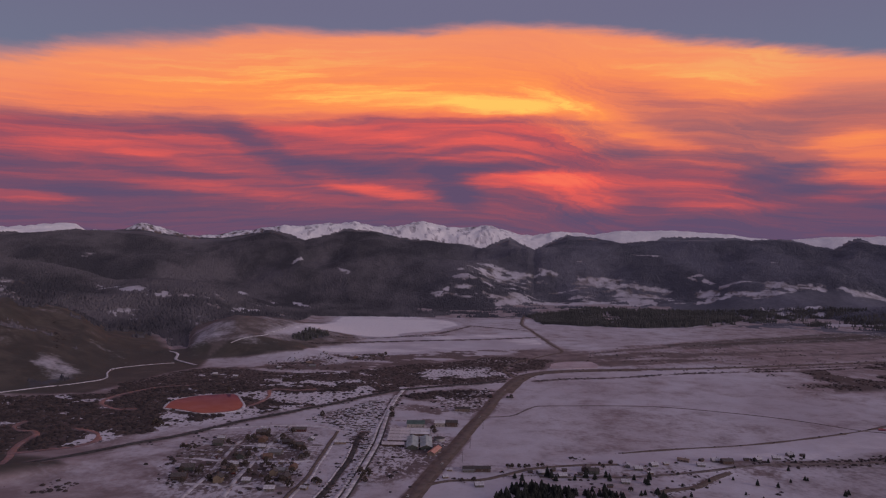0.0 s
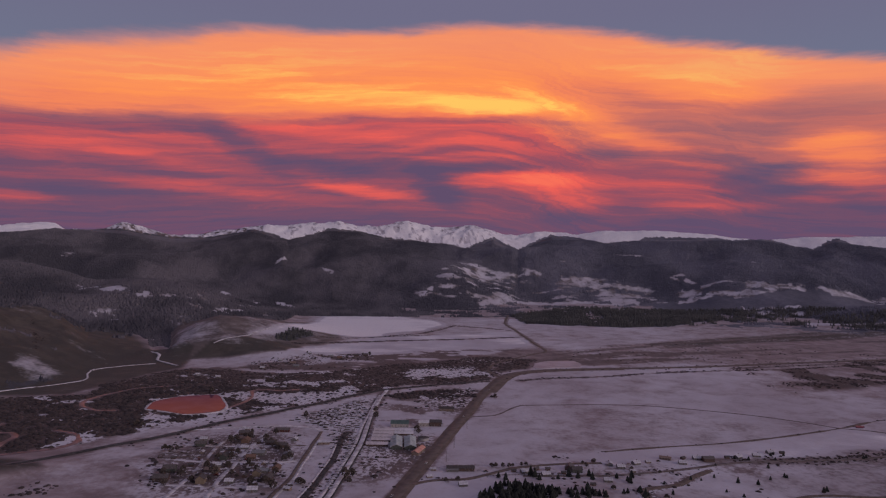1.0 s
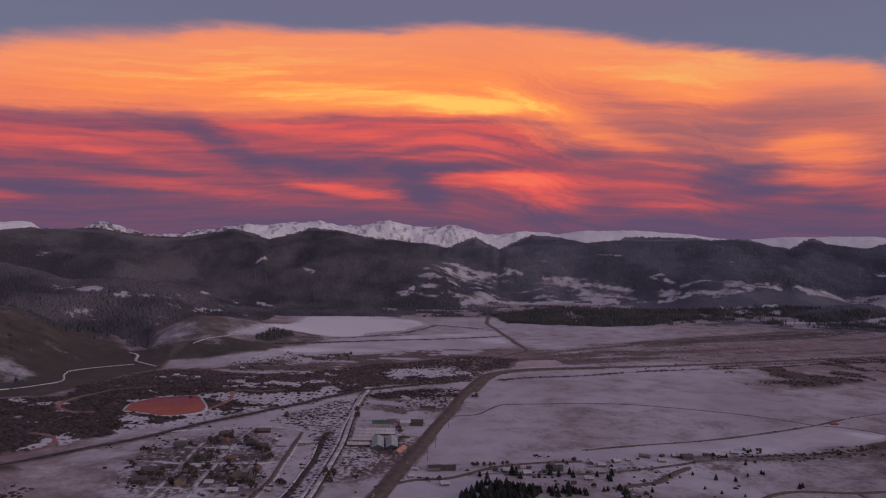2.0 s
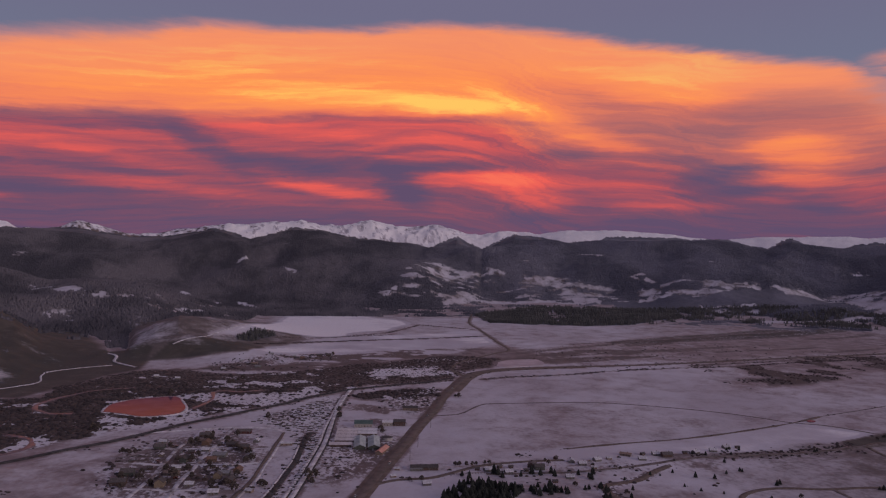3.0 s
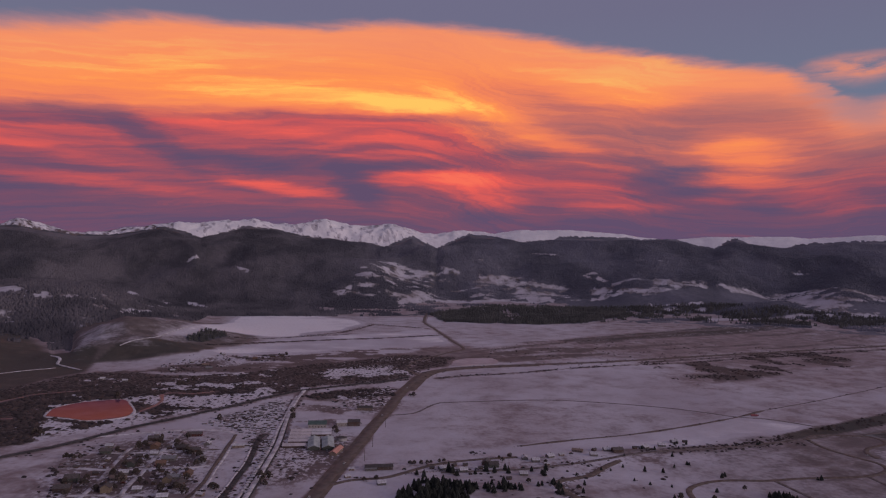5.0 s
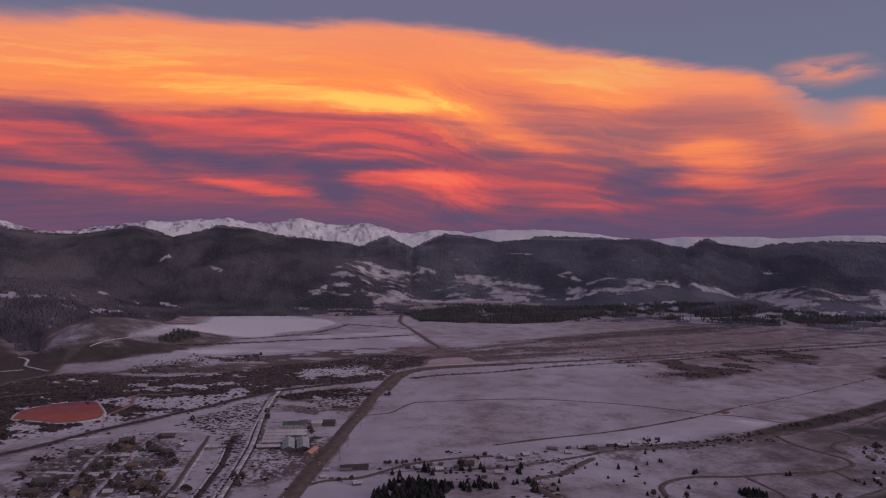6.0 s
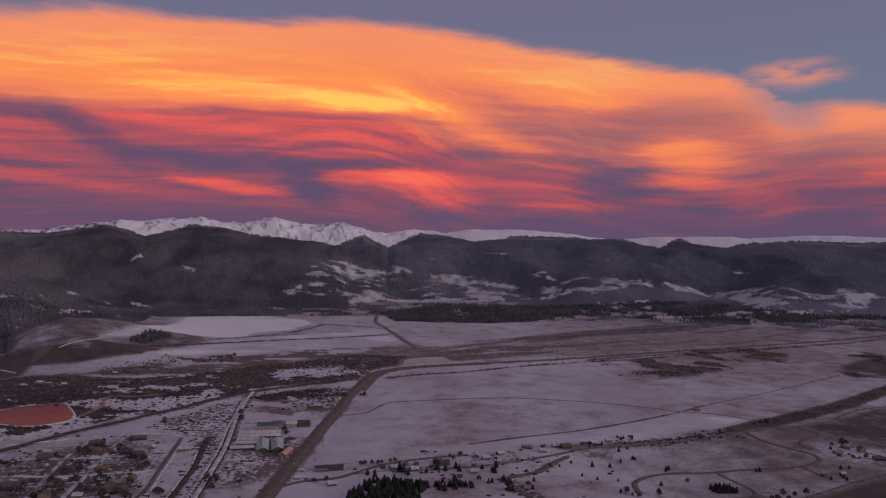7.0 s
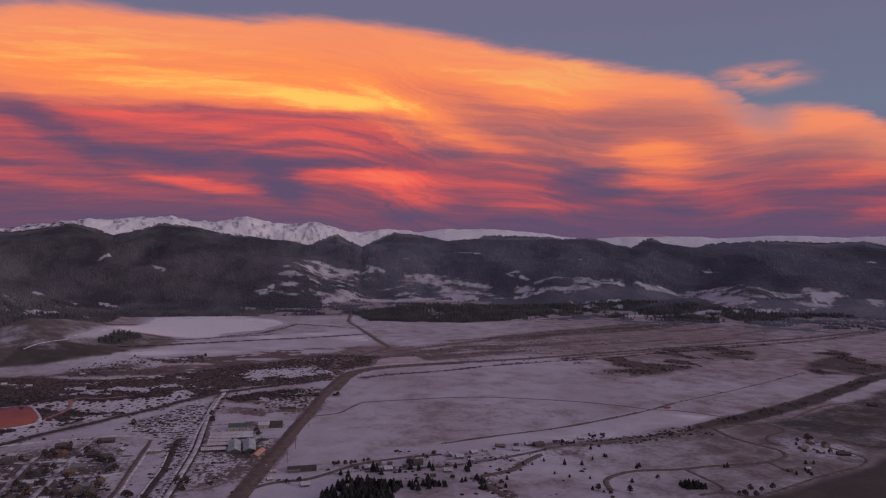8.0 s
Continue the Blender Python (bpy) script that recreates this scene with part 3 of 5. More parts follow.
def cover(x, y, which, z):
    """How much of each spot is snow, wood, scrub or bare brown soil."""
    wx, wy = x + 26 * (rough(x, y, 60, 3, 21) - 0.5), y + 60 * (rough(x, y, 90, 3, 22) - 0.5)
    r = np.hypot(x, y)
    patch, drift = rough(x, y * 0.6, 230, 4, 31), rough(x, y, 45, 4, 32)
    snow = 0.60 + (0.40 + 0.15 * ease(x, 60, -60)) * (patch - 0.5) + 0.3 * (drift - 0.5)
    wood, turf = np.zeros(x.shape), np.zeros(x.shape)
    soil = 0.10 * ease(patch, 0.62, 0.4)
    snow = snow - 0.2 * ease(x, 500, 900) * ease(y, 900, 1150)
    snow = snow - 0.17 * ease(x, -215, -290) * ease(y, 860, 740) - 0.2 * ease(x, -320, -420) - 0.16 * ease(x, 60, -60) * ease(y, 640, 560)
    snow = snow - 0.13 * ease(x, 250, 430) * ease(y, 830, 740) - 0.10 * ease(y, 1000, 1080) * ease(x, 150, 300) * ease(y, 1250, 1180)
    turf = np.maximum(turf, 0.5 * ease(x, 250, 430) * ease(y, 830, 740))
    snow = snow - 0.12 * ease(x, 420, 600) * ease(y, 1000, 850)
    scrub = any_of(wx, wy, SCRUBS, 14)
    bog = rough(x * 0.62, y * 0.75, 40, 5, 33, 0.62)
    wet = 0.475 + 0.06 * ease(x, -200, -300) + 0.15 * ease(x, -340, -420) + 0.06 * ease(y, 1080, 1180) * ease(x, 0, -150)
    snow = np.where(scrub > 0, snow * (1 - scrub) + scrub * (0.06 + 0.64 * ease(bog - wet, 0.0, 0.05)), snow)
    soil = np.maximum(soil, scrub)
    for area, s, b in ((ORCHARD, 0.30, 0.9), (BROWN_STRIP, 0.32, 0.40), (ROUGH_EAST, 0.45, 0.20), (DARK_FIELD, 0.46, 0.2), (YARD, 0.60, 0.8), (FARMSTEAD, 0.5, 0.7)):
        k = within(wx, wy, area, 25)
        snow, soil = snow + k * (s - 0.66), np.maximum(soil, k * b)
    for area, s in ((WHITE_FIELD, 1.1), (WHITE_FIELD_2, 0.97), (PALE_SHORE, 0.9), (SOUTH_FIELD, 0.93)):
        k = within(x, wy, area, 14)
        snow, soil = snow * (1 - k) + k * (s + 0.4 * (rough(x, y * 1.8, 120, 4, 36, 0.6) - 0.55)), soil * (1 - k)
    for area, s, b in ((BENCH, 0.3, 0.5), (SLOPE_EAST, 0.30, 0.0), (SLOPE_SOUTH, 0.02, 0.15), (OLIVE_MOUND, 0.05, 0.0), (TURF_EAST, 0.22, 0.0), (OLIVE_WEST, 0.1, 0.2), (WEST_TURF, 0.1, 0.25)):
        k = within(x + 0.3 * (wx - x), y + 0.3 * (wy - y), area, 7)
        snow, soil = snow * (1 - k) + k * s, soil * (1 - k) + k * b
        turf = np.maximum(turf, k)
    # verges of the roads and tracks
    for points, half, keep, b, t in ((HIGHWAY, 8.5, 0.05, 0.5, 0), (BRANCH_ROAD, 8, 0.3, 0.4, 0), (RAILWAY, 7, 0.1, 0.3, 0), (CREEK, 3.5, 0.05, 0.4, 0), (SIDING, 6, 0.2, 0.6, 0), (CREEK_BANK[:5], 10, 0.25, 0.2, 0.4), (CREEK_BANK[4:], 16, 0.0, 0.0, 1.0), (BROWN_ROAD, 7, 0.1, 0.9, 0), (FIELD_LINE, 11, 0.08, 0.6, 0), (FIELD_LINE_2, 3, 0.1, 0.7, 0), (FIELD_CREEK, 7, 0.2, 0.8, 0), (DARK_HEDGE, 6, 0.2, 0.7, 0), (BROWN_STREAK, 12, 0.25, 0.3, 0.5), (EAST_STREAK, 9, 0.2, 0.4, 0.4)):
        k = ease(line_distance(x, y, points) + 8 * (drift - 0.5), half + 3, half - 2)
        snow, soil, turf = snow * (1 - k) + k * keep, soil * (1 - k) + k * b, turf * (1 - k) + k * t
    # frozen grass in long streaks between the river scrub and the white fields
    snow = snow * (1 - 0.2 * within(wx, wy, STREAKY, 40))
    k = np.maximum(within(wx, wy, STREAKY, 40), 0.8 * within(wx, wy, STREAKY_2, 20)) * ease(rough(x * 0.45 + y * 0.1, y * 0.8, 34, 4, 38, 0.62), 0.44, 0.53)
    snow, soil = snow * (1 - 0.9 * k), np.maximum(soil, 0.85 * k)
    # brushy hollows in the eastern fields
    k = np.maximum(within(wx, wy, DARK_FIELD, 25) * ease(rough(x, y * 0.7, 60, 4, 35, 0.6), 0.46, 0.54), within(wx, wy, DARK_EAST, 14) * ease(rough(x, y * 0.7, 60, 4, 35, 0.6), 0.26, 0.38))
    snow, soil, turf = snow * (1 - k), np.maximum(soil, k), np.maximum(turf, 0.8 * k)
    lean = y - 0.36 * x
    k = within(wx, wy, ROUGH_EAST, 40) * ease(rough(x * 0.35, lean * 1.6, 60, 4, 37, 0.6), 0.56, 0.66)
    snow, soil, turf = snow * (1 - 0.8 * k), np.maximum(soil, 0.35 * k), np.maximum(turf, 0.6 * k)
    # the village and the works: trodden, patchy ground
    for cx, cy, rx, ry, b in ((-190, 690, 75, 125, 0.9), (-30, 745, 50, 100, 0.9), (200, 675, 220, 28, 0.4), (40, 990, 45, 90, 0.9), (190, 600, 130, 45, 0.1), (600, 640, 40, 50, 0.5)):
        k = np.exp(-(((x - cx) / rx) ** 2 + ((y - cy) / ry) ** 2) ** 2)
        snow = snow * (1 - k) + k * (0.42 + 0.12 * (cx > 100) - 0.05 * (cx == -190) + 0.6 * (drift - 0.5))
        soil = np.maximum(soil, b * k)
    # foothills and ranges
    flank = rough(x, y, 190, 5, 41, 0.6)
    k = (which == 4) | (which == 5)
    bare = np.where(which == 4, 0.06 + 0.22 * ease(flank, 0.60, 0.76) + 0.16 * ease(np.abs(2 * rough(x, y, 190, 3, 16) - 1), 0.42, 0.62), 0.10 + 0.3 * ease(flank, 0.55, 0.68) + (0.30 + 0.5 * (drift - 0.5)) * within(wx, wy, KNOLL_FACE, 25))
    bare = bare + 0.16 * (within(wx, wy, HILL_SNOW, 14) + 0.5 * within(wx, wy, HILL_PALE, 20)) * ease(drift, 0.36, 0.56) + 0.35 * (which == 4) * (drift - 0.5)
    bare = bare - 0.10 * (which == 4) + (which == 4) * 0.20 * ease(rough(x, y, 75, 4, 48, 0.6), 0.54, 0.68) * ease(rough(x, y, 300, 3, 49), 0.42, 0.56)
    lift = ease(z, 1.5, 8)
    snow = np.where(k, snow * (1 - lift) + lift * bare, snow)
    soil = np.where(k, soil * (1 - lift), soil)
    turf = np.where(k, np.maximum(turf, lift * np.where(which == 4, 1.0, 0.75)), turf)
    k = within(x, wy, FIELD_TIP, 16)
    snow, soil, turf = snow * (1 - k) + k * (1.1 + 0.4 * (rough(x, y * 1.8, 120, 4, 36, 0.6) - 0.55)), soil * (1 - k), turf * (1 - k)
    az = np.degrees(np.arctan2(x, y))
    glade = rough(np.radians(az) * 3000, r * 2.2, 85, 5, 45, 0.66)
    slopes = any_of(wx, wy, OPEN_SLOPES, 45)
    thin = any_of(wx, wy, THIN_WOODS, 40)
    woods = np.where(which == 3, 1.04 + 0.9 * (0.42 - glade), 1.06 - 0.25 * ease(glade, 0.55, 0.7)) - slopes * (0.34 + 0.62 * ease(glade, 0.45, 0.60)) - thin * (0.25 + 0.7 * ease(glade, 0.42, 0.58))
    dusted = (which == 3) * ease(az, -8, -13) * ease(r, 2750, 2450) * ease(rough(x * 0.8, y * 1.3, 70, 5, 47, 0.7), 0.47, 0.58) * ease(rough(x, y, 330, 3, 44), 0.36, 0.52)
    woods = woods - 0.62 * dusted * (0.45 + 0.9 * drift)
    wood = np.where(which == 3, woods * lift, np.where(which == 2, woods, 0))
    wood = wood - 0.6 * ease(az, -17, -20) * ease(r, 2200, 1900) * (which != 4) * ease(rough(x, y * 1.3, 85, 4, 47, 0.62), 0.46, 0.6)
    # shrubs in the gullies of the bare hills
    wood = np.maximum(wood, (which == 4) * lift * 0.62 * ease(rough(x, y, 95, 4, 46, 0.6), 0.55, 0.64))
    wood = np.maximum(wood, ease(az + 1.5 * (drift - 0.5), -18.9, -20.4) * ease(az, -30, -27) * ease(r + 200 * (drift - 0.5), 1560, 1680) * ((which == 0) | (which == 3)) * (1.1 - 0.9 * ease(glade, 0.55, 0.7)))
    far = (which == 0) & (r > 2400)
    wood = np.where(far, np.maximum(ease(glade, 0.50, 0.58), 0.9 * ease(az, 0, -4)), wood)
    belt = any_of(wx, wy, [BELT, BELT_2], 30) * ease(rough(x, y * 0.35, 120, 3, 44), 0.28, 0.44)
    wood = np.maximum(wood, np.maximum(belt, any_of(wx, wy, [KNOLL_WOOD], 12)))
    fx, fy = x + 22 * (drift - 0.5), y + 60 * (rough(x, y, 26, 3, 24) - 0.5)
    open_land = any_of(fx, fy, WOOD_CLEARINGS, 13) * ease(glade, 0.34, 0.46)
    wood = wood * (1 - open_land)
    snow = np.where((which == 2) | (which == 3) | far, 0.30 + 0.5 * (drift - 0.5) + 0.25 * ease(glade, 0.5, 0.66), snow)
    snow = np.where((which == 2) | (which == 3), snow + 0.06 * slopes, snow)
    turf = np.where((which == 2) | (which == 3), 0.75, turf)
    snow = np.maximum(snow, (0.72 + 0.4 * (drift - 0.5)) * open_land)
    # the high range: snow with dark rock, woods in its lowest folds
    top = which == 1
    crag = rough(x, y, 90, 5, 51, 0.62)
    rock = rough(az * 78, r * 0.5, 24, 4, 52, 0.7)
    snow = np.where(top, 1.18 - 0.7 * ease(rock + 0.2 * (crag - 0.5), 0.52, 0.70) * ease(az, 9, 2) * ease(az, -27.6, -26), snow)
    snow = np.where(top, snow - 0.55 * ease(rock, 0.36, 0.56) * ease(az, -12.5, -14.5) * ease(az, -27.5, -25.5), snow)
    soil = np.where(top, 0.3, soil)
    turf = np.where(top, 0.7, turf)
    tree_line = EYE + 4560 * np.tan(np.radians(np.interp(az, *zip(*WOOD_LINE))))
    wood = np.where(top, ease(z + 18 * (crag - 0.5) + 24 * (rock - 0.5), tree_line + 8, tree_line + 3), wood)
    return np.clip(snow, 0, 1.2), np.clip(wood, 0, 1), np.clip(soil, 0, 1), np.clip(turf, 0, 1), scrub


# ---- materials ----
def material(name):
    mat = bpy.data.materials.new(name)
    mat.use_nodes = True
    return mat, Nodes(mat.node_tree)


def finish(s, colour, roughness=0.8, bump=None, bump_size=0.3, **more):
    ins = {"Base Color": colour if isinstance(colour, bpy.types.NodeSocket) else (*colour, 1.0), "Roughness": roughness}
    if bump is not None:
        ins["Normal"] = s.add("ShaderNodeBump", 0, {"Height": bump, "Distance": bump_size, "Strength": 1.0})
    ins.update(more)
    s.add("ShaderNodeOutputMaterial", ins=(s.add("ShaderNodeBsdfPrincipled", 0, ins),))


def stands(s, place):
    """The shades of the woods, stand by stand: greyish in the west, paler and bluer in the east, with the haze of
    distance put into the colour.
    """
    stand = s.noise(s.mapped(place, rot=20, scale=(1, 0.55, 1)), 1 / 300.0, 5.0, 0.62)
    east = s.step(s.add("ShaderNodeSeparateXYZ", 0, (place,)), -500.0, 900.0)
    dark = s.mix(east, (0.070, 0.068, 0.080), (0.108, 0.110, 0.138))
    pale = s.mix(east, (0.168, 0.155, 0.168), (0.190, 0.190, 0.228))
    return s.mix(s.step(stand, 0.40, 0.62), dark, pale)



def needle_material():
    mat, s = material("far_needles")
    place = s.add("ShaderNodeTexCoord", "Object")
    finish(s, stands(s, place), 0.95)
    return mat


def ground_material():
    mat, s = material("winter_ground")
    place = s.add("ShaderNodeTexCoord", "Object")
    flat = s.mapped(place, scale=(1, 1, 0.4))
    snow, wood, soil, turf = (s.add("ShaderNodeAttribute", 2, attribute_name=a) for a in ("snow", "wood", "soil", "turf"))
    tuft = s.noise(flat, 1 / 7.0, 5.0, 0.62)
    blot = s.noise(flat, 1 / 38.0, 5.0, 0.6, warp=0.4)
    swath = s.noise(s.mapped(flat, rot=12, scale=(1, 0.5, 1)), 1 / 160.0, 4.0, 0.6)
    k = s.m("ADD", snow, s.m("MULTIPLY", s.m("SUBTRACT", tuft, 0.5), 0.6))
    k = s.m("ADD", k, s.m("MULTIPLY", s.m("SUBTRACT", blot, 0.5), 0.7))
    crisp = s.noise(s.mapped(flat, scale=(1, 0.7, 1)), 1 / 5.0, 3.0, 0.6)
    k = s.m("ADD", k, s.m("MULTIPLY", soil, s.m("MULTIPLY", s.m("SUBTRACT", crisp, 0.5), 2.4)))
    wide_k, sharp_k = s.step(k, 0.18, 0.80), s.step(k, 0.40, 0.56)
    k = s.m("ADD", s.m("MULTIPLY", wide_k, s.m("SUBTRACT", 1.0, soil)), s.m("MULTIPLY", sharp_k, soil))
    grass = s.mix(s.step(blot, 0.35, 0.65), (0.26, 0.20, 0.20), (0.39, 0.315, 0.315))
    olive = s.mix(s.step(blot, 0.35, 0.65), (0.054, 0.045, 0.037), (0.105, 0.086, 0.068))
    olive = s.mix(s.step(swath, 0.4, 0.62), olive, (0.050, 0.047, 0.039))
    base = s.mix(turf, grass, olive)
    red = s.mix(tuft, (0.052, 0.038, 0.036), (0.120, 0.085, 0.076))
    base = s.mix(soil, base, red)
    white = s.mix(s.step(swath, 0.3, 0.7), (0.49, 0.457, 0.50), (0.64, 0.63, 0.68))
    white = s.mix(s.m("MULTIPLY", soil, 0.35), white, (0.80, 0.79, 0.81))
    white = s.mix(s.step(snow, 0.9, 1.08), white, (0.87, 0.85, 0.86))
    white = s.mix(s.m("MULTIPLY", s.step(tuft, 0.45, 0.7), 0.3), white, (0.44, 0.39, 0.36))
    base = s.mix(k, base, white)
    speck = s.noise(place, 1 / 16.0, 4.0, 0.65)
    # the wooded ground carries the same painted haze as the trees
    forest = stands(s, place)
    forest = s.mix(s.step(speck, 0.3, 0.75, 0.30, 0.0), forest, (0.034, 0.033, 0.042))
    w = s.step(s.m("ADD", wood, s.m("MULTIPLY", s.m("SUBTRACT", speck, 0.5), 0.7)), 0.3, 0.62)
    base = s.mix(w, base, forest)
    finish(s, base, 0.85, s.m("ADD", tuft, s.m("MULTIPLY", speck, s.m("MULTIPLY", w, 2.5))), 0.7)
    return mat


def two_tone(name, a, b, size, roughness=0.85, low=0.35, high=0.65, bump=0.1, vary=0.0):
    """A surface of two mottled colours with lumps of about that size, each thing a shade of its own."""
    mat, s = material(name)
    place = s.add("ShaderNodeTexCoord", "Object")
    v = s.noise(place, 1 / size, 5.0, 0.62)
    colour = s.mix(s.step(v, low, high), a, b)
    if vary:
        info = s.add("ShaderNodeObjectInfo", "Random")
        colour = s.mix(1.0, colour, s.ramp(info, [(0.0, (1 - vary,) * 3), (1.0, (1.0,) * 3)]), "MULTIPLY")
    finish(s, colour, roughness, v, bump)
    return mat


GROUND = ground_material()
ASPHALT = two_tone("worn_asphalt", (0.105, 0.081, 0.070), (0.160, 0.126, 0.108), 9.0, 0.8, bump=0.02)
VERGE = two_tone("brown_verge", (0.115, 0.085, 0.070), (0.185, 0.142, 0.118), 14.0, 0.95, bump=0.05)
GRAVEL = two_tone("brown_gravel", (0.11, 0.083, 0.068), (0.19, 0.148, 0.122), 4.0, 0.95, bump=0.05)
TRACK_DIRT = two_tone("frozen_track", (0.09, 0.068, 0.058), (0.22, 0.185, 0.175), 7.0, 0.95, bump=0.05)
PALE_TRACK = two_tone("snowy_track", (0.40, 0.37, 0.37), (0.74, 0.72, 0.74), 9.0, 0.9, bump=0.05)
BALLAST = two_tone("dark_ballast", (0.026, 0.024, 0.024), (0.085, 0.077, 0.077), 6.0, 0.95, bump=0.1)


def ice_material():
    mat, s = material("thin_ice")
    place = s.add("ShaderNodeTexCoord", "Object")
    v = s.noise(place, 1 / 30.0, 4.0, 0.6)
    # part of the red cloud reflection is put into the base and specular colours
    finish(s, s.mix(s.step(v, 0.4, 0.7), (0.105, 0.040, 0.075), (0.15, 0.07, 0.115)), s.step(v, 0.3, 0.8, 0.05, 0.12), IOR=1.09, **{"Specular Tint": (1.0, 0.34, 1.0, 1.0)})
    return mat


ICE = ice_material()
# the river's red is the sky's reflection, painted in as base colour
RIVER_ICE = two_tone("rosy_river_ice", (0.085, 0.046, 0.046), (0.185, 0.12, 0.125), 14.0, 0.35, bump=0.02)
STREET = two_tone("half_snowy_street", (0.15, 0.115, 0.10), (0.62, 0.60, 0.62), 16.0, 0.95, 0.36, 0.58, 0.05)


# ---- mesh helpers ----
def mesh_object(name, verts, faces, mat, parent=None, label="", smooth=False):
    me = bpy.data.meshes.new(name)
    me.from_pydata([tuple(v) for v in verts], [], [tuple(f) for f in faces])
    me.materials.append(mat)
    if smooth:
        me.polygons.foreach_set("use_smooth", [True] * len(me.polygons))
    ob = new(name, me)
    ob.parent = parent
    return tagged(ob, label)


def height_at(x, y):
    z, _ = height(np.atleast_1d(np.asarray(x, float)), np.atleast_1d(np.asarray(y, float)))
    return z


def smooth_line(points, gap=6.0):
    """The line through the points, rounded at its bends, with a vertex about every gap metres."""
    p = np.array(points, float)
    p = np.vstack([2 * p[0] - p[1], p, 2 * p[-1] - p[-2]])
    out = []
    for a, b, c, d in zip(p, p[1:], p[2:], p[3:]):
        count = max(2, int(np.linalg.norm(c - b) / gap))
        for t in np.arange(count) / count:
            out.append(0.5 * (2 * b + (c - a) * t + (2 * a - 5 * b + 4 * c - d) * t**2 + (3 * b - a - 3 * c + d) * t**3))
    return np.vstack([out, p[-2]])


def strip(name, points, width, mat, label, lift=0.25, wobble=0.0, category="road", crown=0.1):
    """A road or track that lies on the ground: a crowned surface with sloping edges."""
    line = smooth_line(points)
    along = np.gradient(line, axis=0)
    side = np.stack([along[:, 1], -along[:, 0]], 1) / np.linalg.norm(along, axis=1)[:, None]
    half = width / 2 * (1 + wobble * (rough(line[:, 0], line[:, 1], 22, 3, 77)[:, None] - 0.5) * 2)
    rows = []
    for k, drop in ((-1.25, -0.7), (-1, 0), (0, crown), (1, 0), (1.25, -0.7)):
        q = line + side * half * k
        rows.append(np.column_stack([q, height_at(line[:, 0], line[:, 1]) * 0.4 + height_at(q[:, 0], q[:, 1]) * 0.6 + lift + drop]))
    verts, m = np.vstack(rows), len(line)
    faces = [(k * m + i, k * m + i + 1, (k + 1) * m + i + 1, (k + 1) * m + i) for k in range(4) for i in range(m - 1)]
    return tagged(mesh_object(name, verts, faces, mat, smooth=True), label, category, kind="structure")


# ---- ground: one sheet to the ranges and round behind ----
def make_ground():
    view = np.arange(-37.0, 51.0, 0.105)
    rest = np.arange(51.0, 323.0, 1.6)
    az = np.radians(np.concatenate([view, rest]))
    r = np.concatenate([[0.0], np.geomspace(4, 470, 26), np.geomspace(476, 2400, 190), np.arange(2412, 4900, 13.0)])
    R, A = np.meshgrid(r, az, indexing="ij")
    x, y = R * np.sin(A), R * np.cos(A)
    z, which = height(x, y)
    snow, wood, soil, turf, _ = cover(x, y, which, z)
    nr, na = x.shape
    i, j = np.meshgrid(np.arange(nr - 1), np.arange(na), indexing="ij")
    k = (j + 1) % na
    quads = np.stack([i * na + j, i * na + k, (i + 1) * na + k, (i + 1) * na + j], -1).reshape(-1, 4)[:, ::-1]
    me = bpy.data.meshes.new("ground")
    me.vertices.add(nr * na)
    me.vertices.foreach_set("co", np.stack([x, y, z], -1).ravel())
    me.loops.add(quads.size)
    me.loops.foreach_set("vertex_index", quads.ravel())
    me.polygons.add(len(quads))
    me.polygons.foreach_set("loop_start", np.arange(0, quads.size, 4))
    me.polygons.foreach_set("use_smooth", np.ones(len(quads), bool))
    me.update(calc_edges=True)
    for key, values in (("snow", snow), ("wood", wood), ("soil", soil), ("turf", turf)):
        me.attributes.new(key, "FLOAT", "POINT").data.foreach_set("value", values.ravel().astype(np.float32))
    me.materials.append(GROUND)
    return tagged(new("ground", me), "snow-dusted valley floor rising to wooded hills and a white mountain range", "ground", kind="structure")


make_ground()
strip("verge", HIGHWAY, 15.5, VERGE, "brown gravel verges along the highway", 0.25, 0.05, "verge")
strip("verge", [(97, 1060), (112, 1110), (133, 1180), (166, 1243), (224, 1281), (300, 1302), (380, 1318)], 25, VERGE, "wide brown gravel apron at the bend of the highway", 0.2, 0.08, "verge")
strip("highway", HIGHWAY, 8.6, ASPHALT, "straight two-lane highway of worn grey-brown asphalt between brown verges", 0.5)
strip("road", BRANCH_ROAD, 7.0, GRAVEL, "narrow brown side road across the snowy meadows", 0.4)
strip("track", FIELD_TRACK, 3.6, TRACK_DIRT, "thin frozen farm track curving over a snowy field", 0.2, 0.4)
strip("track", CROSS_TRACK[1:7], 4.6, GRAVEL, "straight dark farm track along a snowy field", 0.2, 0.7)
strip("track", CROSS_TRACK[6:], 2.0, TRACK_DIRT, "faint farm track running on over a snowy field", 0.2, 0.6)
strip("railway", RAILWAY, 6.0, BALLAST, "railway on a low bank of dark ballast", 1.2, 0.15, "railway")
strip("road", LANE[:7], 4.6, PALE_TRACK, "snow-packed lane round the edge of the village", 0.3, 0.2)
strip("road", LANE[6:], 3.8, GRAVEL, "brown gravel lane between the village and a snowy paddock", 0.3, 0.25)
strip("verge", [(x + 3.8, y) for x, y in LANE[7:]], 2.2, PALE_TRACK, "bank of ploughed snow beside the gravel lane", 0.4, 0.4, "verge")
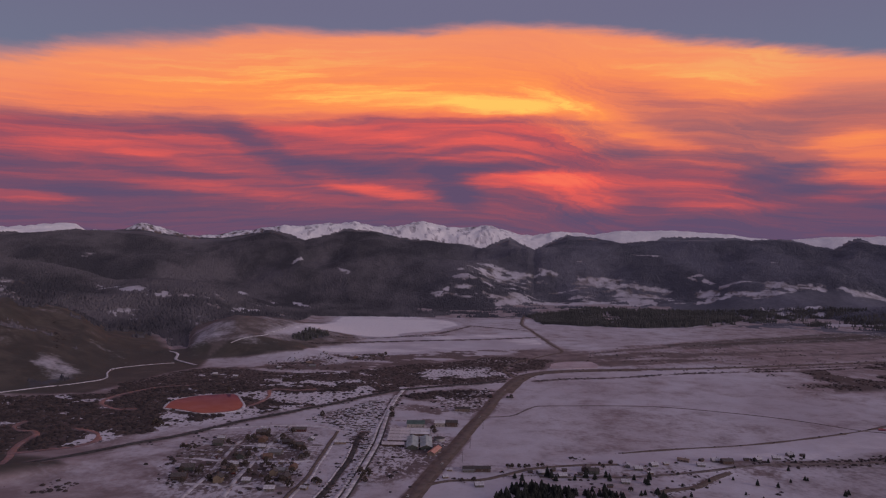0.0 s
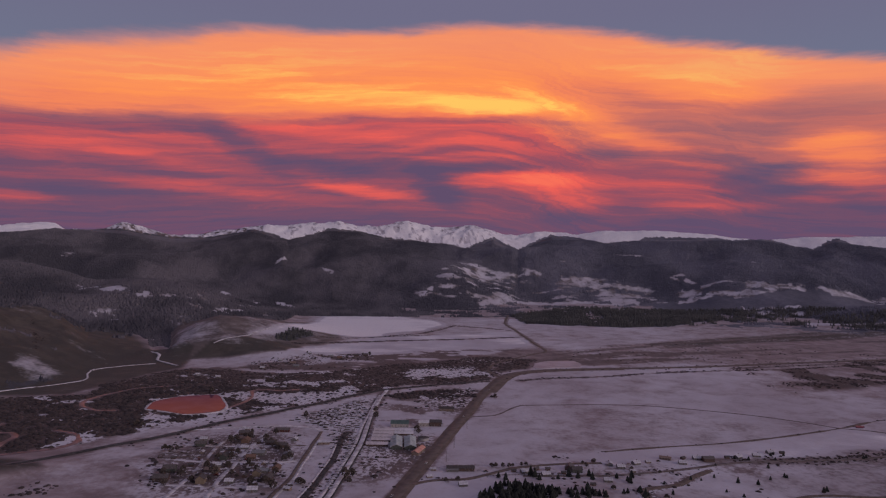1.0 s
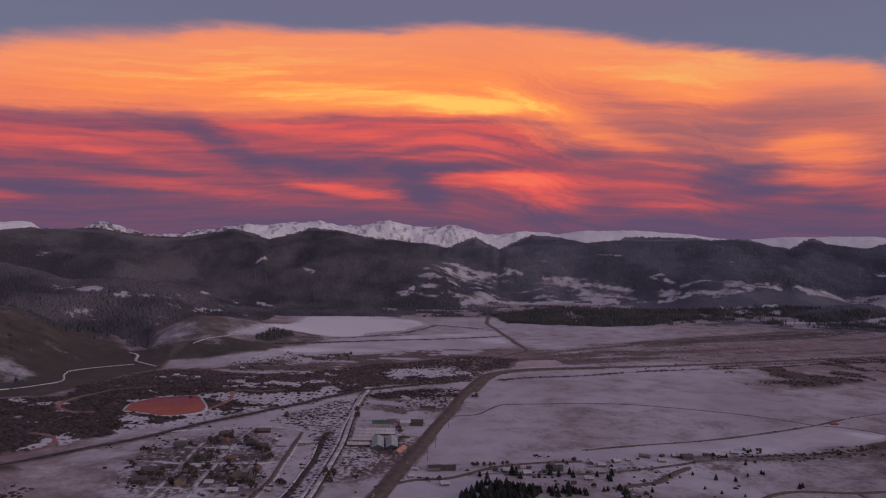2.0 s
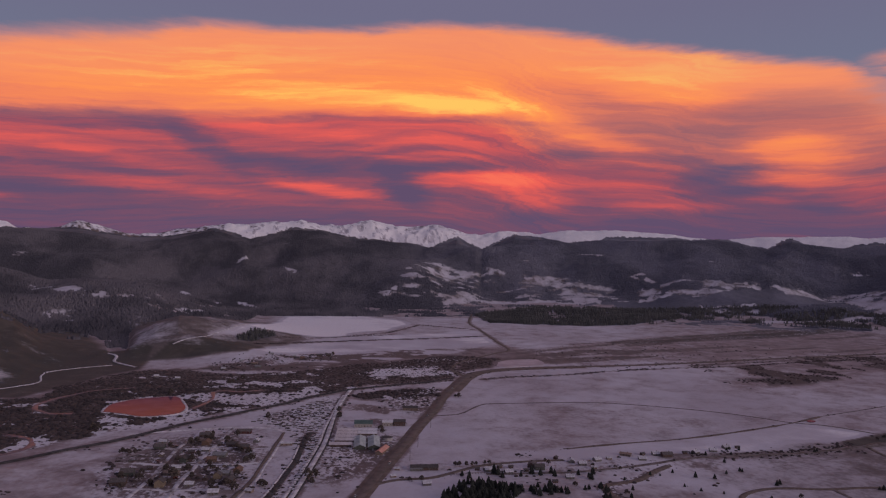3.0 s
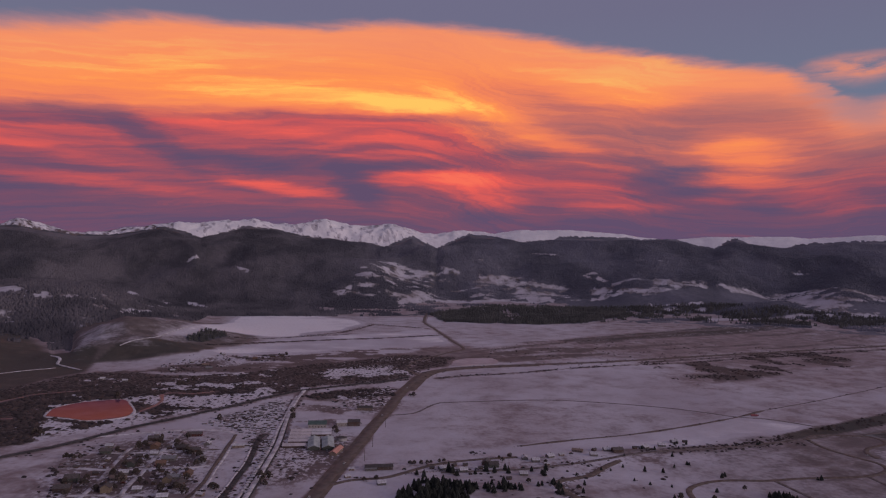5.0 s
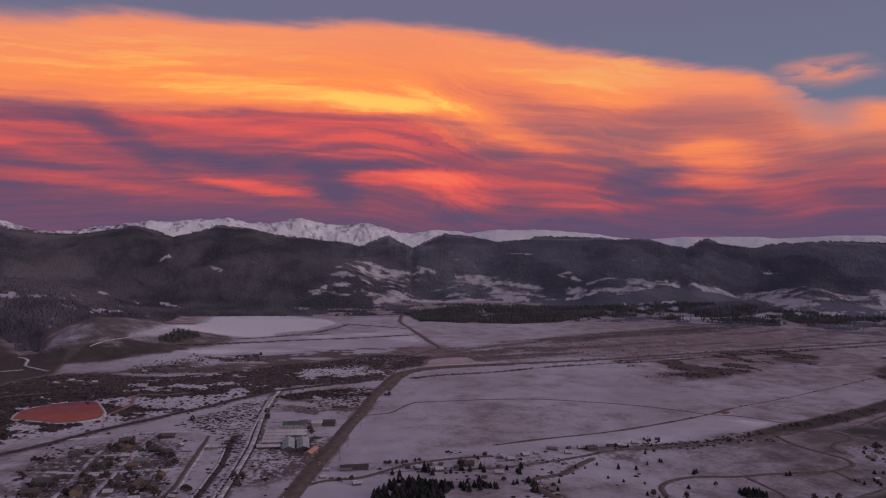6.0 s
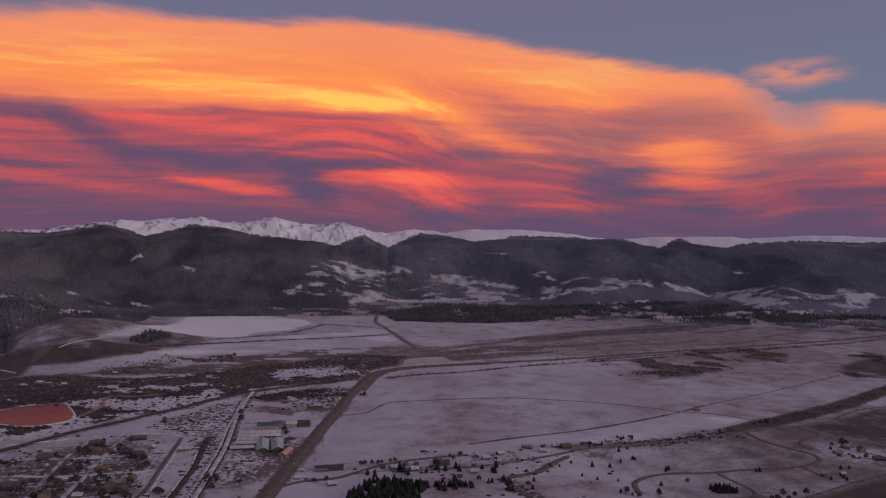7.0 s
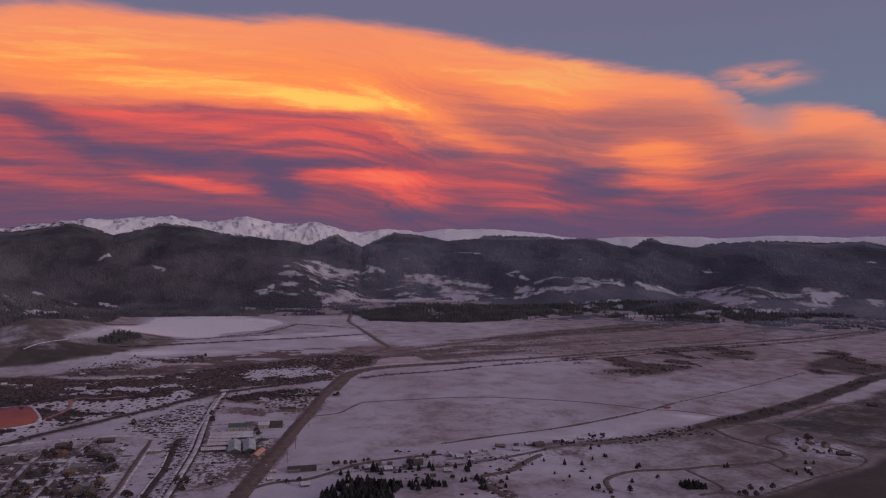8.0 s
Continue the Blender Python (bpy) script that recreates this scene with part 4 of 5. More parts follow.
strip("railway", SIDING, 4.6, PALE_TRACK, "snow-covered railway siding with dark edges", 0.8, 0.15, "railway")
for shift, width, mat, label in ((-3.4, 1.5, BALLAST, "dark cinder strip beside a snowy siding"), (-6.2, 3.0, PALE_TRACK, "snow-covered second siding"), (3.2, 1.3, BALLAST, "thin dark ditch beside a snowy siding")):
    strip("railway", [(x + shift * (0.6 + 0.4 * (y < 850)), y) for x, y in SIDING[:-1]], width, mat, label, 0.7, 0.3, "railway")
strip("ditch", CREEK, 5.0, BALLAST, "dark brushy ditch between snowy banks", 0.3, 0.3, "ditch")
strip("verge", [(x - 4.2, y) for x, y in CREEK[1:8]], 1.8, PALE_TRACK, "narrow white snowbank along the dark ditch", 0.4, 0.3, "verge")
strip("road", SOUTH_ROAD, 5.5, GRAVEL, "brown gravel road leaving the highway past houses", 0.3, 0.2)
strip("road", LONG_ROAD, 5.0, TRACK_DIRT, "half-snowy road along a row of houses", 0.3, 0.2)
strip("road", BROWN_ROAD, 7.0, GRAVEL, "winding brown gravel drive", 0.3, 0.2)
strip("road", LOOP_ROAD, 5.0, GRAVEL, "brown gravel road looping over a snowy meadow", 0.3, 0.15)
for points in LOOP_SPURS:
    strip("road", points, 4.0, TRACK_DIRT, "thin gravel spur in the snow", 0.25, 0.2)
for points in VILLAGE_ROADS:
    strip("road", points, 4.4, STREET, "village street, half packed snow and half brown gravel", 0.25, 0.25)
strip("track", HILL_TRACK, 2.4, PALE_TRACK, "pale dirt track at the foot of a bare hill", 0.5, 0.3)
strip("track", FORD_TRACK, 4.0, PALE_TRACK, "short bright bend of a snowy track in a side valley", 1.4, 0.4)
strip("track", KNOLL_TRACK, 3.0, PALE_TRACK, "pale track climbing beside a bare knoll", 1.1, 0.3)
for points in (RIVER_1, RIVER_2, RIVER_3, RIVER_4):
    strip("river", points, 5.2, RIVER_ICE, "narrow meandering river with the reflected red of the sky put into its colour", 0.3, 0.85, "river", 0.0)


def make_pond(area, name, label, shore, mat=ICE):
    ring = smooth_line(area + area[:1], 8)[:-1]
    ring = ring + 3 * (np.stack([rough(ring[:, 0], ring[:, 1], 14, 2, 5), rough(ring[:, 0], ring[:, 1], 14, 2, 6)], 1) - 0.5)
    bm = bmesh.new()
    top = [bm.verts.new((x, y, 0.9)) for x, y in ring]
    low = [bm.verts.new((x, y, -1.5)) for x, y in ring]
    face = bm.faces.new(top)
    for a, b, c, d in zip(top, top[1:] + top[:1], low[1:] + low[:1], low):
        bm.faces.new((a, d, c, b))
    bm.normal_update()
    if face.normal.z < 0:
        bmesh.ops.reverse_faces(bm, faces=bm.faces)
    me = bpy.data.meshes.new(name)
    bm.to_mesh(me)
    me.materials.append(mat)
    tagged(new(name, me), label, name, kind="structure")
    if not shore:
        return
    # the snowy rim
    centre = ring.mean(0)
    rim = centre + (ring - centre) * 1.03
    strip("shore", [tuple(p) for p in rim[::3]] + [tuple(rim[0])], 3.2, PALE_TRACK, "low snowy shore round the pond", 0.7, 0.95, "shore")


make_pond(POND, "pond", "frozen pond mirroring the red evening cloud, with more of that red put into its colour, ringed by snow", True)
make_pond([(545, 859), (549, 866), (557, 867), (560, 862), (553, 857)], "puddle", "small frozen puddle mirroring the red sky, with more of that red put into its colour, beside farm tracks", False)


# pale pool ice; its rosy reflected sheen is mixed into the base colour
ROSY_ICE = two_tone("rosy_pool_ice", (0.40, 0.34, 0.36), (0.56, 0.50, 0.52), 40.0, 0.6, bump=0.01)
make_pond([(219, 1369), (247, 1402), (298, 1415), (312, 1390), (303, 1336), (262, 1318), (212, 1312)], "pool", "snow-dusted frozen pool with a rosy sheen put into its colour, beside the highway bend", False, ROSY_ICE)


# ---- plants ----
WOOD_GREEN = two_tone("dark_needles", (0.022, 0.027, 0.023), (0.052, 0.057, 0.048), 1.6, 0.9, bump=0.2, vary=0.4)
HAZED_NEEDLES = needle_material()
BELT_NEEDLES = two_tone("belt_needles", (0.060, 0.062, 0.058), (0.118, 0.115, 0.106), 60.0, 0.95, 0.36, 0.7, 0.2)
WILLOW = two_tone("red_brown_twigs", (0.032, 0.025, 0.026), (0.074, 0.055, 0.052), 22.0, 0.95, bump=0.2)
TWIGS = two_tone("bare_twigs", (0.055, 0.044, 0.038), (0.115, 0.092, 0.076), 1.2, 0.95, bump=0.2, vary=0.35)
BARK = two_tone("bark", (0.045, 0.034, 0.028), (0.10, 0.08, 0.066), 0.4, 0.95, bump=0.05)


def part(name, bm, mat, parent=None, label="", smooth=False):
    me = bpy.data.meshes.new(name)
    bm.to_mesh(me)
    bm.free()
    me.materials.append(mat)
    if smooth:
        me.polygons.foreach_set("use_smooth", [True] * len(me.polygons))
    ob = new(name, me)
    ob.parent = parent
    return tagged(ob, label)


def scatter(name, x, y, tall, radius, tiers, mat, label, category, seed, domed=False):
    """Many small trees or bushes as one mesh: tiers of ragged cones, or low domes, standing on the ground."""
    rng = np.random.default_rng(seed)
    count, sides = len(x), 6 if domed else 5
    if domed:
        rings = [(0.0, 1.0), (0.62, 0.8)]
        tops = [1.0]
        per = sides * 2 + 1
    else:
        rings = [(0.04 + 0.42 * k / tiers * 2 / 2 * tiers / tiers + 0.36 * k, 1.0 - 0.36 * k) for k in range(tiers)]
        tops = [0.62, 1.0][-tiers:]
        per = (sides + 1) * tiers
    z0 = height_at(x, y) - 0.4
    turn = rng.random(count) * 6.28
    verts = np.zeros((count, per, 3))
    col = 0
    faces = []

    def ring(level, width):
        nonlocal col
        a = turn[:, None] + np.arange(sides)[None] * 2 * np.pi / sides + 0.5 * (rng.random((count, sides)) - 0.5)
        w = radius[:, None] * width * (0.7 + 0.6 * rng.random((count, sides)))
        verts[:, col:col + sides, 0] = x[:, None] + np.cos(a) * w
        verts[:, col:col + sides, 1] = y[:, None] + np.sin(a) * w
        verts[:, col:col + sides, 2] = z0[:, None] + tall[:, None] * (level + 0.12 * (rng.random((count, sides)) - 0.5) * (level > 0))
        col += sides
        return col - sides

    def apex(level):
        nonlocal col
        lean = radius[:, None] * 0.25 * (rng.random((count, 2)) - 0.5)
        verts[:, col, 0], verts[:, col, 1], verts[:, col, 2] = x + lean[:, 0], y + lean[:, 1], z0 + tall * level
        col += 1
        return col - 1

    if domed:
        a, b = ring(*rings[0]), ring(*rings[1])
        t = apex(1.0)
        for i in range(sides):
            j = (i + 1) % sides
            faces += [(a + i, a + j, b + j), (a + i, b + j, b + i), (b + i, b + j, t)]
    else:
        for (level, width), top in zip(rings, tops):
            a = ring(level, width)
            t = apex(top)
            faces += [(a + i, a + (i + 1) % sides, t) for i in range(sides)]
    faces = np.array(faces)
    tris = (faces[None] + (np.arange(count) * per)[:, None, None]).reshape(-1, 3)
    me = bpy.data.meshes.new(name)
    me.vertices.add(count * per)
    me.vertices.foreach_set("co", verts.ravel())
    me.loops.add(tris.size)
    me.loops.foreach_set("vertex_index", tris.ravel())
    me.polygons.add(len(tris))
    me.polygons.foreach_set("loop_start", np.arange(0, tris.size, 3))
    me.update(calc_edges=True)
    me.materials.append(mat)
    return tagged(new(name, me), label, category, kind="stuff")


def spread(count, az0, az1, r0, r1, seed):
    rng = np.random.default_rng(seed)
    a, r = np.radians(az0 + (az1 - az0) * rng.random(count)), np.sqrt(r0**2 + (r1**2 - r0**2) * rng.random(count))
    return r * np.sin(a), r * np.cos(a), rng


def make_forests():
    x, y, rng = spread(300000, -36, 50, 1200, 3900, 3)
    z, which = height(x, y)
    _, wood, _, _, _ = cover(x, y, which, z)
    slope = height_at(x * 1.01, y * 1.01) > z - 14
    keep = (wood > 0.35 + 0.5 * rng.random(len(x))) & slope & (which != 1) & (np.hypot(x, y) < 3800) & ~((x > 200) & (np.hypot(x, y) < 2500)) & (any_of(x, y, [BELT, BELT_2, KNOLL_WOOD], 60) < 0.02)
    x, y = x[keep][:150000], y[keep][:150000]
    tall = 3.5 + 4.5 * rng.random(len(x)) + 3 * ease(np.hypot(x, y), 3000, 2300) * ease(np.hypot(x, y), 1500, 1700)
    scatter("mountain_forest", x, y, tall, tall * 0.40, 1, HAZED_NEEDLES, "dark conifer forest on the mountain flanks", "forest", 4)
    x, y, rng = spread(90000, -25, 50, 1450, 2800, 5)
    z, which = height(x, y)
    _, wood, _, _, _ = cover(x, y, which, z)
    belts = any_of(x, y, [BELT, BELT_2, KNOLL_WOOD], 60) > 0.02
    keep = (wood > 0.3 + 0.5 * rng.random(len(x))) & belts
    x, y = x[keep][:15000], y[keep][:15000]
    tall = 6 + 6 * rng.random(len(x))
    scatter("forest_belt", x, y, tall, tall * 0.34, 2, BELT_NEEDLES, "belt of dark conifers between snowy meadows", "forest", 6)


def make_scrub():
    x, y, rng = spread(70000, -37, 14, 640, 1500, 7)
    z, which = height(x, y)
    snow, _, _, _, scrub = cover(x, y, which, z)
    clear = np.minimum.reduce([line_distance(x, y, q) for q in (RIVER_1, RIVER_2, RIVER_3, RIVER_4, HIGHWAY, RAILWAY)]) > 7
    keep = (scrub * (1.15 - snow) > 0.42 + 0.3 * rng.random(len(x))) & clear & (within(x, y, POND, 6) < 0.02)
    x, y = x[keep][:11000], y[keep][:11000]
    tall = (0.9 + 2.0 * rng.random(len(x)) ** 1.5) * (1 - 0.4 * ease(y, 1030, 1150))
    scatter("willow_scrub", x, y, tall, tall * 1.15 + 0.6, 1, WILLOW, "dense red-brown willow scrub along the river", "shrubs", 8, domed=True)
    # thickets along banks, lines and hedges
    lines = ((FIELD_LINE, 4, 1300), (FIELD_LINE_2, 3, 300), (FIELD_CREEK, 8, 400), (DARK_HEDGE, 7, 1600), (EAST_STREAK, 10, 700), (CREEK_BANK[4:], 16, 1300), (RAILWAY, 12, 700), (CREEK, 10, 420), (CREEK_BANK[:5], 13, 500), (CROSS_TRACK, 2.0, 90), (HIGHWAY[10:], 22, 1500), (LONG_ROAD, 18, 350), (SOUTH_ROAD, 10, 90), (BROWN_ROAD, 12, 60), (LINE_HEDGE, 7, 260))
    xs, ys = [], []
    for points, half, count in lines:
        line = smooth_line(points, 3.0)
        pick = line[rng.integers(0, len(line), count)]
        side = rng.normal(0, 0.5, (count, 2)) * half
        q = pick + side
        ok = rough(q[:, 0], q[:, 1], 38, 3, 61) > (0.3 if half < 5 or half > 20 else 0.46)
        xs.append(q[ok, 0]), ys.append(q[ok, 1])
    x, y = np.concatenate(xs), np.concatenate(ys)
    clear = np.minimum.reduce([line_distance(x, y, q) for q in (HIGHWAY, RAILWAY, LONG_ROAD, SOUTH_ROAD, BROWN_ROAD, SIDING)]) > 4.5
    x, y = x[clear], y[clear]
    tall = 0.5 + 1.5 * rng.random(len(x)) ** 2
    scatter("bank_scrub", x, y, tall, tall * 0.9 + 0.5, 1, WILLOW, "dark brush along banks, hedges and the railway", "shrubs", 9, domed=True)
    # sparse brush over the rough meadows, the yard and the village
    x, y, rng = spread(130000, -34, 47, 540, 1900, 10)
    near = (within(x, y, [(-371, 599), (-345, 613), (-298, 619), (-318, 591), (-344, 570)], 10) * 0.9 + within(x, y, YARD, 6) * 0.5 + within(x, y, FARMSTEAD, 20) * 0.5 + within(x, y, ORCHARD, 5) * 0.35 + within(x, y, ROUGH_EAST, 30) * 0.05 + within(x, y, HILL_SHRUB, 14) * 1.5 + (within(x, y, DARK_FIELD, 20) + within(x, y, DARK_EAST, 12)) * 3.0 * ease(rough(x, y * 0.7, 60, 4, 35, 0.6), 0.44, 0.54)
            + 0.5 * np.exp(-(((x + 195) / 80) ** 2 + ((y - 690) / 125) ** 2) ** 2) + 0.45 * np.exp(-(((x - 30) / 45) ** 2 + ((y - 1010) / 60) ** 2)) + 0.15 * np.exp(-(((x - 180) / 120) ** 2 + ((y - 590) / 45) ** 2)))
    near = near * ease(rough(x, y * 0.8, 30, 3, 62), 0.42, 0.6)
    roads = [HIGHWAY, LANE, SIDING, LONG_ROAD, SOUTH_ROAD, BROWN_ROAD, LOOP_ROAD, RAILWAY] + VILLAGE_ROADS
    clear = np.minimum.reduce([line_distance(x, y, q) for q in roads]) > 4
    keep = (near > rng.random(len(x))) & clear
    x, y = x[keep][:15000], y[keep][:15000]
    tall = 0.6 + 1.7 * rng.random(len(x)) ** 2
    scatter("meadow_brush", x, y, tall, tall * 1.0 + 0.4, 1, WILLOW, "scattered low brown brush poking out of the snow", "shrubs", 11, domed=True)


LINE_HEDGE = [(62, 668), (80, 690), (100, 700), (120, 706), (142, 712)]
make_forests()
make_scrub()


def conifer(tall, radius, tiers, seed):
    """A spruce: a tapered trunk and ragged drooping tiers of branches."""
    rng = random.Random(seed)
    tree = new("conifer")
    bm = bmesh.new()
    bmesh.ops.create_cone(bm, cap_ends=True, segments=6, radius1=tall * 0.022, radius2=tall * 0.006, depth=tall * 0.9, matrix=pose(0, 0, tall * 0.45 - 0.5))
    part("trunk", bm, BARK, tree, "brown trunk")
    bm = bmesh.new()
    for k in range(tiers):
        f = k / tiers
        low, top = tall * (0.08 + 0.84 * f), tall * min(1.0, 0.08 + 0.84 * f + 0.30 - 0.12 * f)
        sides = 11 - int(4 * f)
        wide = radius * (1 - f) ** 0.62 + 0.15
        tip = bm.verts.new((rng.uniform(-0.1, 0.1), rng.uniform(-0.1, 0.1), top))
        ring = []
        for i in range(sides * 2):
            a = math.pi * i / sides + rng.uniform(-0.12, 0.12)
            w = wide * (rng.uniform(0.8, 1.2) if i % 2 else rng.uniform(0.45, 0.65))
            ring.append(bm.verts.new((math.cos(a) * w, math.sin(a) * w, low + (rng.uniform(-0.3, 0.1) if i % 2 else rng.uniform(0.2, 0.5)) * tall / 14)))
        for i in range(len(ring)):
            bm.faces.new((ring[i], ring[(i + 1) % len(ring)], tip))
    part("crown", bm, WOOD_GREEN, tree, "dark green needles in ragged tiers")
    return tagged(tree, "dark green spruce standing in snowy ground", "tree", "spruces")


def bare_tree(tall, radius, seed):
    """A leafless broadleaf: trunk, limbs and a broken crown of twig clumps."""
    rng = random.Random(seed)
    tree = new("bare_tree")
    bm = bmesh.new()
    bmesh.ops.create_cone(bm, cap_ends=True, segments=6, radius1=tall * 0.03, radius2=tall * 0.012, depth=tall * 0.6, matrix=pose(0, 0, tall * 0.3 - 0.3))
    part("trunk", bm, BARK, tree, "grey-brown trunk")
    crown = bmesh.new()
    for k in range(7):
        a, lean = k * 2.4 + rng.random(), rng.uniform(25, 60)
        m = pose(0, 0, tall * rng.uniform(0.28, 0.5), 0, lean, math.degrees(a)) @ pose(0, 0, tall * 0.2)
        bm = bmesh.new()
        bmesh.ops.create_cone(bm, cap_ends=True, segments=5, radius1=tall * 0.012, radius2=tall * 0.004, depth=tall * 0.4, matrix=m)
        part("limb", bm, BARK, tree)
    for k in range(46):
        a, u = rng.random() * 6.28, rng.random() ** 0.5
        h = rng.uniform(0.3, 1.0)
        w = radius * u * math.sin(math.pi * (0.15 + 0.8 * h)) * 1.05
        size = radius * rng.uniform(0.14, 0.3)
        before = len(crown.verts)
        bmesh.ops.create_icosphere(crown, subdivisions=1, radius=size, matrix=pose(math.cos(a) * w, math.sin(a) * w, tall * h, rng.random() * 360, rng.random() * 360, 0))
        crown.verts.ensure_lookup_table()
        for v in crown.verts[before:]:
            v.co += Vector((rng.uniform(-1, 1), rng.uniform(-1, 1), rng.uniform(-1, 1))) * size * 0.45
    part("crown", crown, TWIGS, tree, "broken crown of dark bare twigs")
    return tagged(tree, "bare brown broadleaf tree beside the houses", "tree", "bare trees")


def plant(models, spots, seed, low=0.7, high=1.2):
    rng = random.Random(seed)
    for x, y in spots:
        k = rng.uniform(low, high)
        copy_thing(rng.choice(models), pose(x, y, float(height_at(x, y)[0]) - 0.1, 0, 0, rng.uniform(0, 360)) @ Matrix.Diagonal((k * 1.15, k * 1.15, k * rng.uniform(0.85, 1.1), 1)))


SPRUCES = [conifer(12.0, 3.7, 9, 1), conifer(13.5, 3.9, 10, 2), conifer(10.5, 3.7, 8, 3)]
BARE = [bare_tree(7.0, 3.0, 4), bare_tree(6.0, 3.2, 5), bare_tree(8.5, 3.4, 6)]
# the models themselves stand in the grove
for k, ob in enumerate(SPRUCES):
    ob.matrix_basis = pose(74 + 9 * k, 590 + 4 * k, float(height_at(78, 606)[0]) - 0.1)
for k, ob in enumerate(BARE):
    ob.matrix_basis = pose(-205 + 19 * k, 662 + 3 * k, float(height_at(-200, 662)[0]) - 0.1)
ROW_TREES = [(67, 675), (71, 673), (78, 674), (84, 675), (88, 676), (97, 680), (102, 683), (32, 632), (21, 629), (127, 639), (138, 644), (144, 642), (157, 650), (159, 637), (180, 643), (189, 638), (190, 632), (197, 645), (109, 638), (104, 645), (100, 651), (72, 640), (76, 634), (160, 690), (161, 679), (204, 671), (228, 660)]
MEADOW_TREES = [(251, 642), (260, 640), (276, 649), (294, 688), (324, 712), (337, 708), (369, 726), (374, 730), (383, 726), (366, 710), (309, 630), (328, 645), (347, 651), (292, 634), (344, 681), (469, 721), (450, 594), (106, 595), (135, 609), (141, 604), (158, 600), (191, 609), (221, 628), (219, 600), (270, 608), (280, 596), (297, 588), (363, 613)]
EAST_TREES = [(345, 652), (465, 719), (358, 609), (447, 595), (378, 557), (380, 551), (381, 544), (372, 543), (386, 543), (369, 548), (387, 559), (376, 550), (383, 549), (518, 562), (520, 568), (516, 556), (502, 560), (539, 589), (548, 588), (294, 563), (292, 551), (285, 559), (331, 571)]
EAST_BARE = [(583, 652), (612, 669), (622, 672), (598, 667), (624, 680), (596, 617), (608, 611), (409, 523), (425, 529), (433, 524), (447, 527), (419, 514), (410, 517), (360, 575), (597, 776), (575, 770), (591, 780), (314, 545), (289, 556), (296, 546), (210, 590), (170, 612), (150, 598)]
VILLAGE_TREES = [(-237, 637), (-227, 612), (-225, 655), (-222, 639), (-206, 621), (-226, 741), (-241, 738), (-191, 694), (-203, 690), (-190, 712), (-199, 777), (-195, 790), (-190, 765), (-175, 772), (-173, 759), (-165, 752), (-157, 737), (-151, 728), (-141, 717), (-134, 696), (-138, 688), (-142, 669), (-137, 645), (-131, 604), (-146, 608), (-141, 620), (-152, 616), (-170, 636), (-176, 640), (-192, 640), (-208, 750), (-206, 765), (-168, 790), (-192, 625), (-150, 605), (-157, 655)]
LINE_TREES = [(-71, 635), (-66, 621), (-65, 640), (-106, 615), (-110, 619), (-64, 914), (-62, 894), (-60, 881), (-8, 822), (-6, 803), (-253, 1116), (-249, 1126), (-245, 1142), (-240, 1160), (-150, 882), (-315, 1028), (-329, 814), (-337, 819), (-259, 718), (-263, 722), (-254, 719), (-267, 720), (99, 1017), (104, 1012), (-131, 1455), (-117, 1452), (-246, 1443)]
rng = random.Random(12)
grove = []
while len(grove) < 190:
    x, y = rng.uniform(40, 116), rng.uniform(545, 626)
    if within(np.array([x]), np.array([y]), [(46, 575), (54, 602), (74, 620), (97, 616), (113, 602), (110, 578), (100, 546), (40, 546)], 2)[0] > 0.5:
        grove.append((x, y))
plant(SPRUCES, grove, 13, 0.5, 0.82)
plant(SPRUCES[:2], [(x + rng.uniform(-2, 2), y + rng.uniform(-3, 3)) for x, y in ROW_TREES[9:23]], 14, 0.45, 0.8)
plant(BARE, ROW_TREES[:9] + ROW_TREES[23:], 15, 0.45, 0.7)
clumps = [(rng.gauss(x, 6), rng.gauss(y, 7)) for x, y in ((146, 596), (128, 594), (112, 590), (192, 593)) for _ in range(9)]
plant(SPRUCES, clumps, 22, 0.4, 0.75)
plant(SPRUCES, MEADOW_TREES, 16, 0.28, 0.48)
plant(SPRUCES, EAST_TREES, 17, 0.28, 0.48)
plant(SPRUCES, [(371 + 3.1 * (k % 6) + rng.uniform(-1, 1), 542 + 4.0 * (k // 6) + rng.uniform(-1.5, 1.5)) for k in range(24)], 21, 0.35, 0.55)
plant(BARE, EAST_BARE, 18, 0.5, 0.9)
plant(BARE, VILLAGE_TREES, 19, 0.6, 1.15)
plant(BARE, LINE_TREES, 20, 0.6, 1.1)


# ---- buildings ----
def plain(name, colour, roughness=0.8, size=1.5, dark=0.7, vary=0.25):
    return two_tone(name, tuple(dark * v for v in colour), colour, size, roughness, bump=0.02, vary=vary)


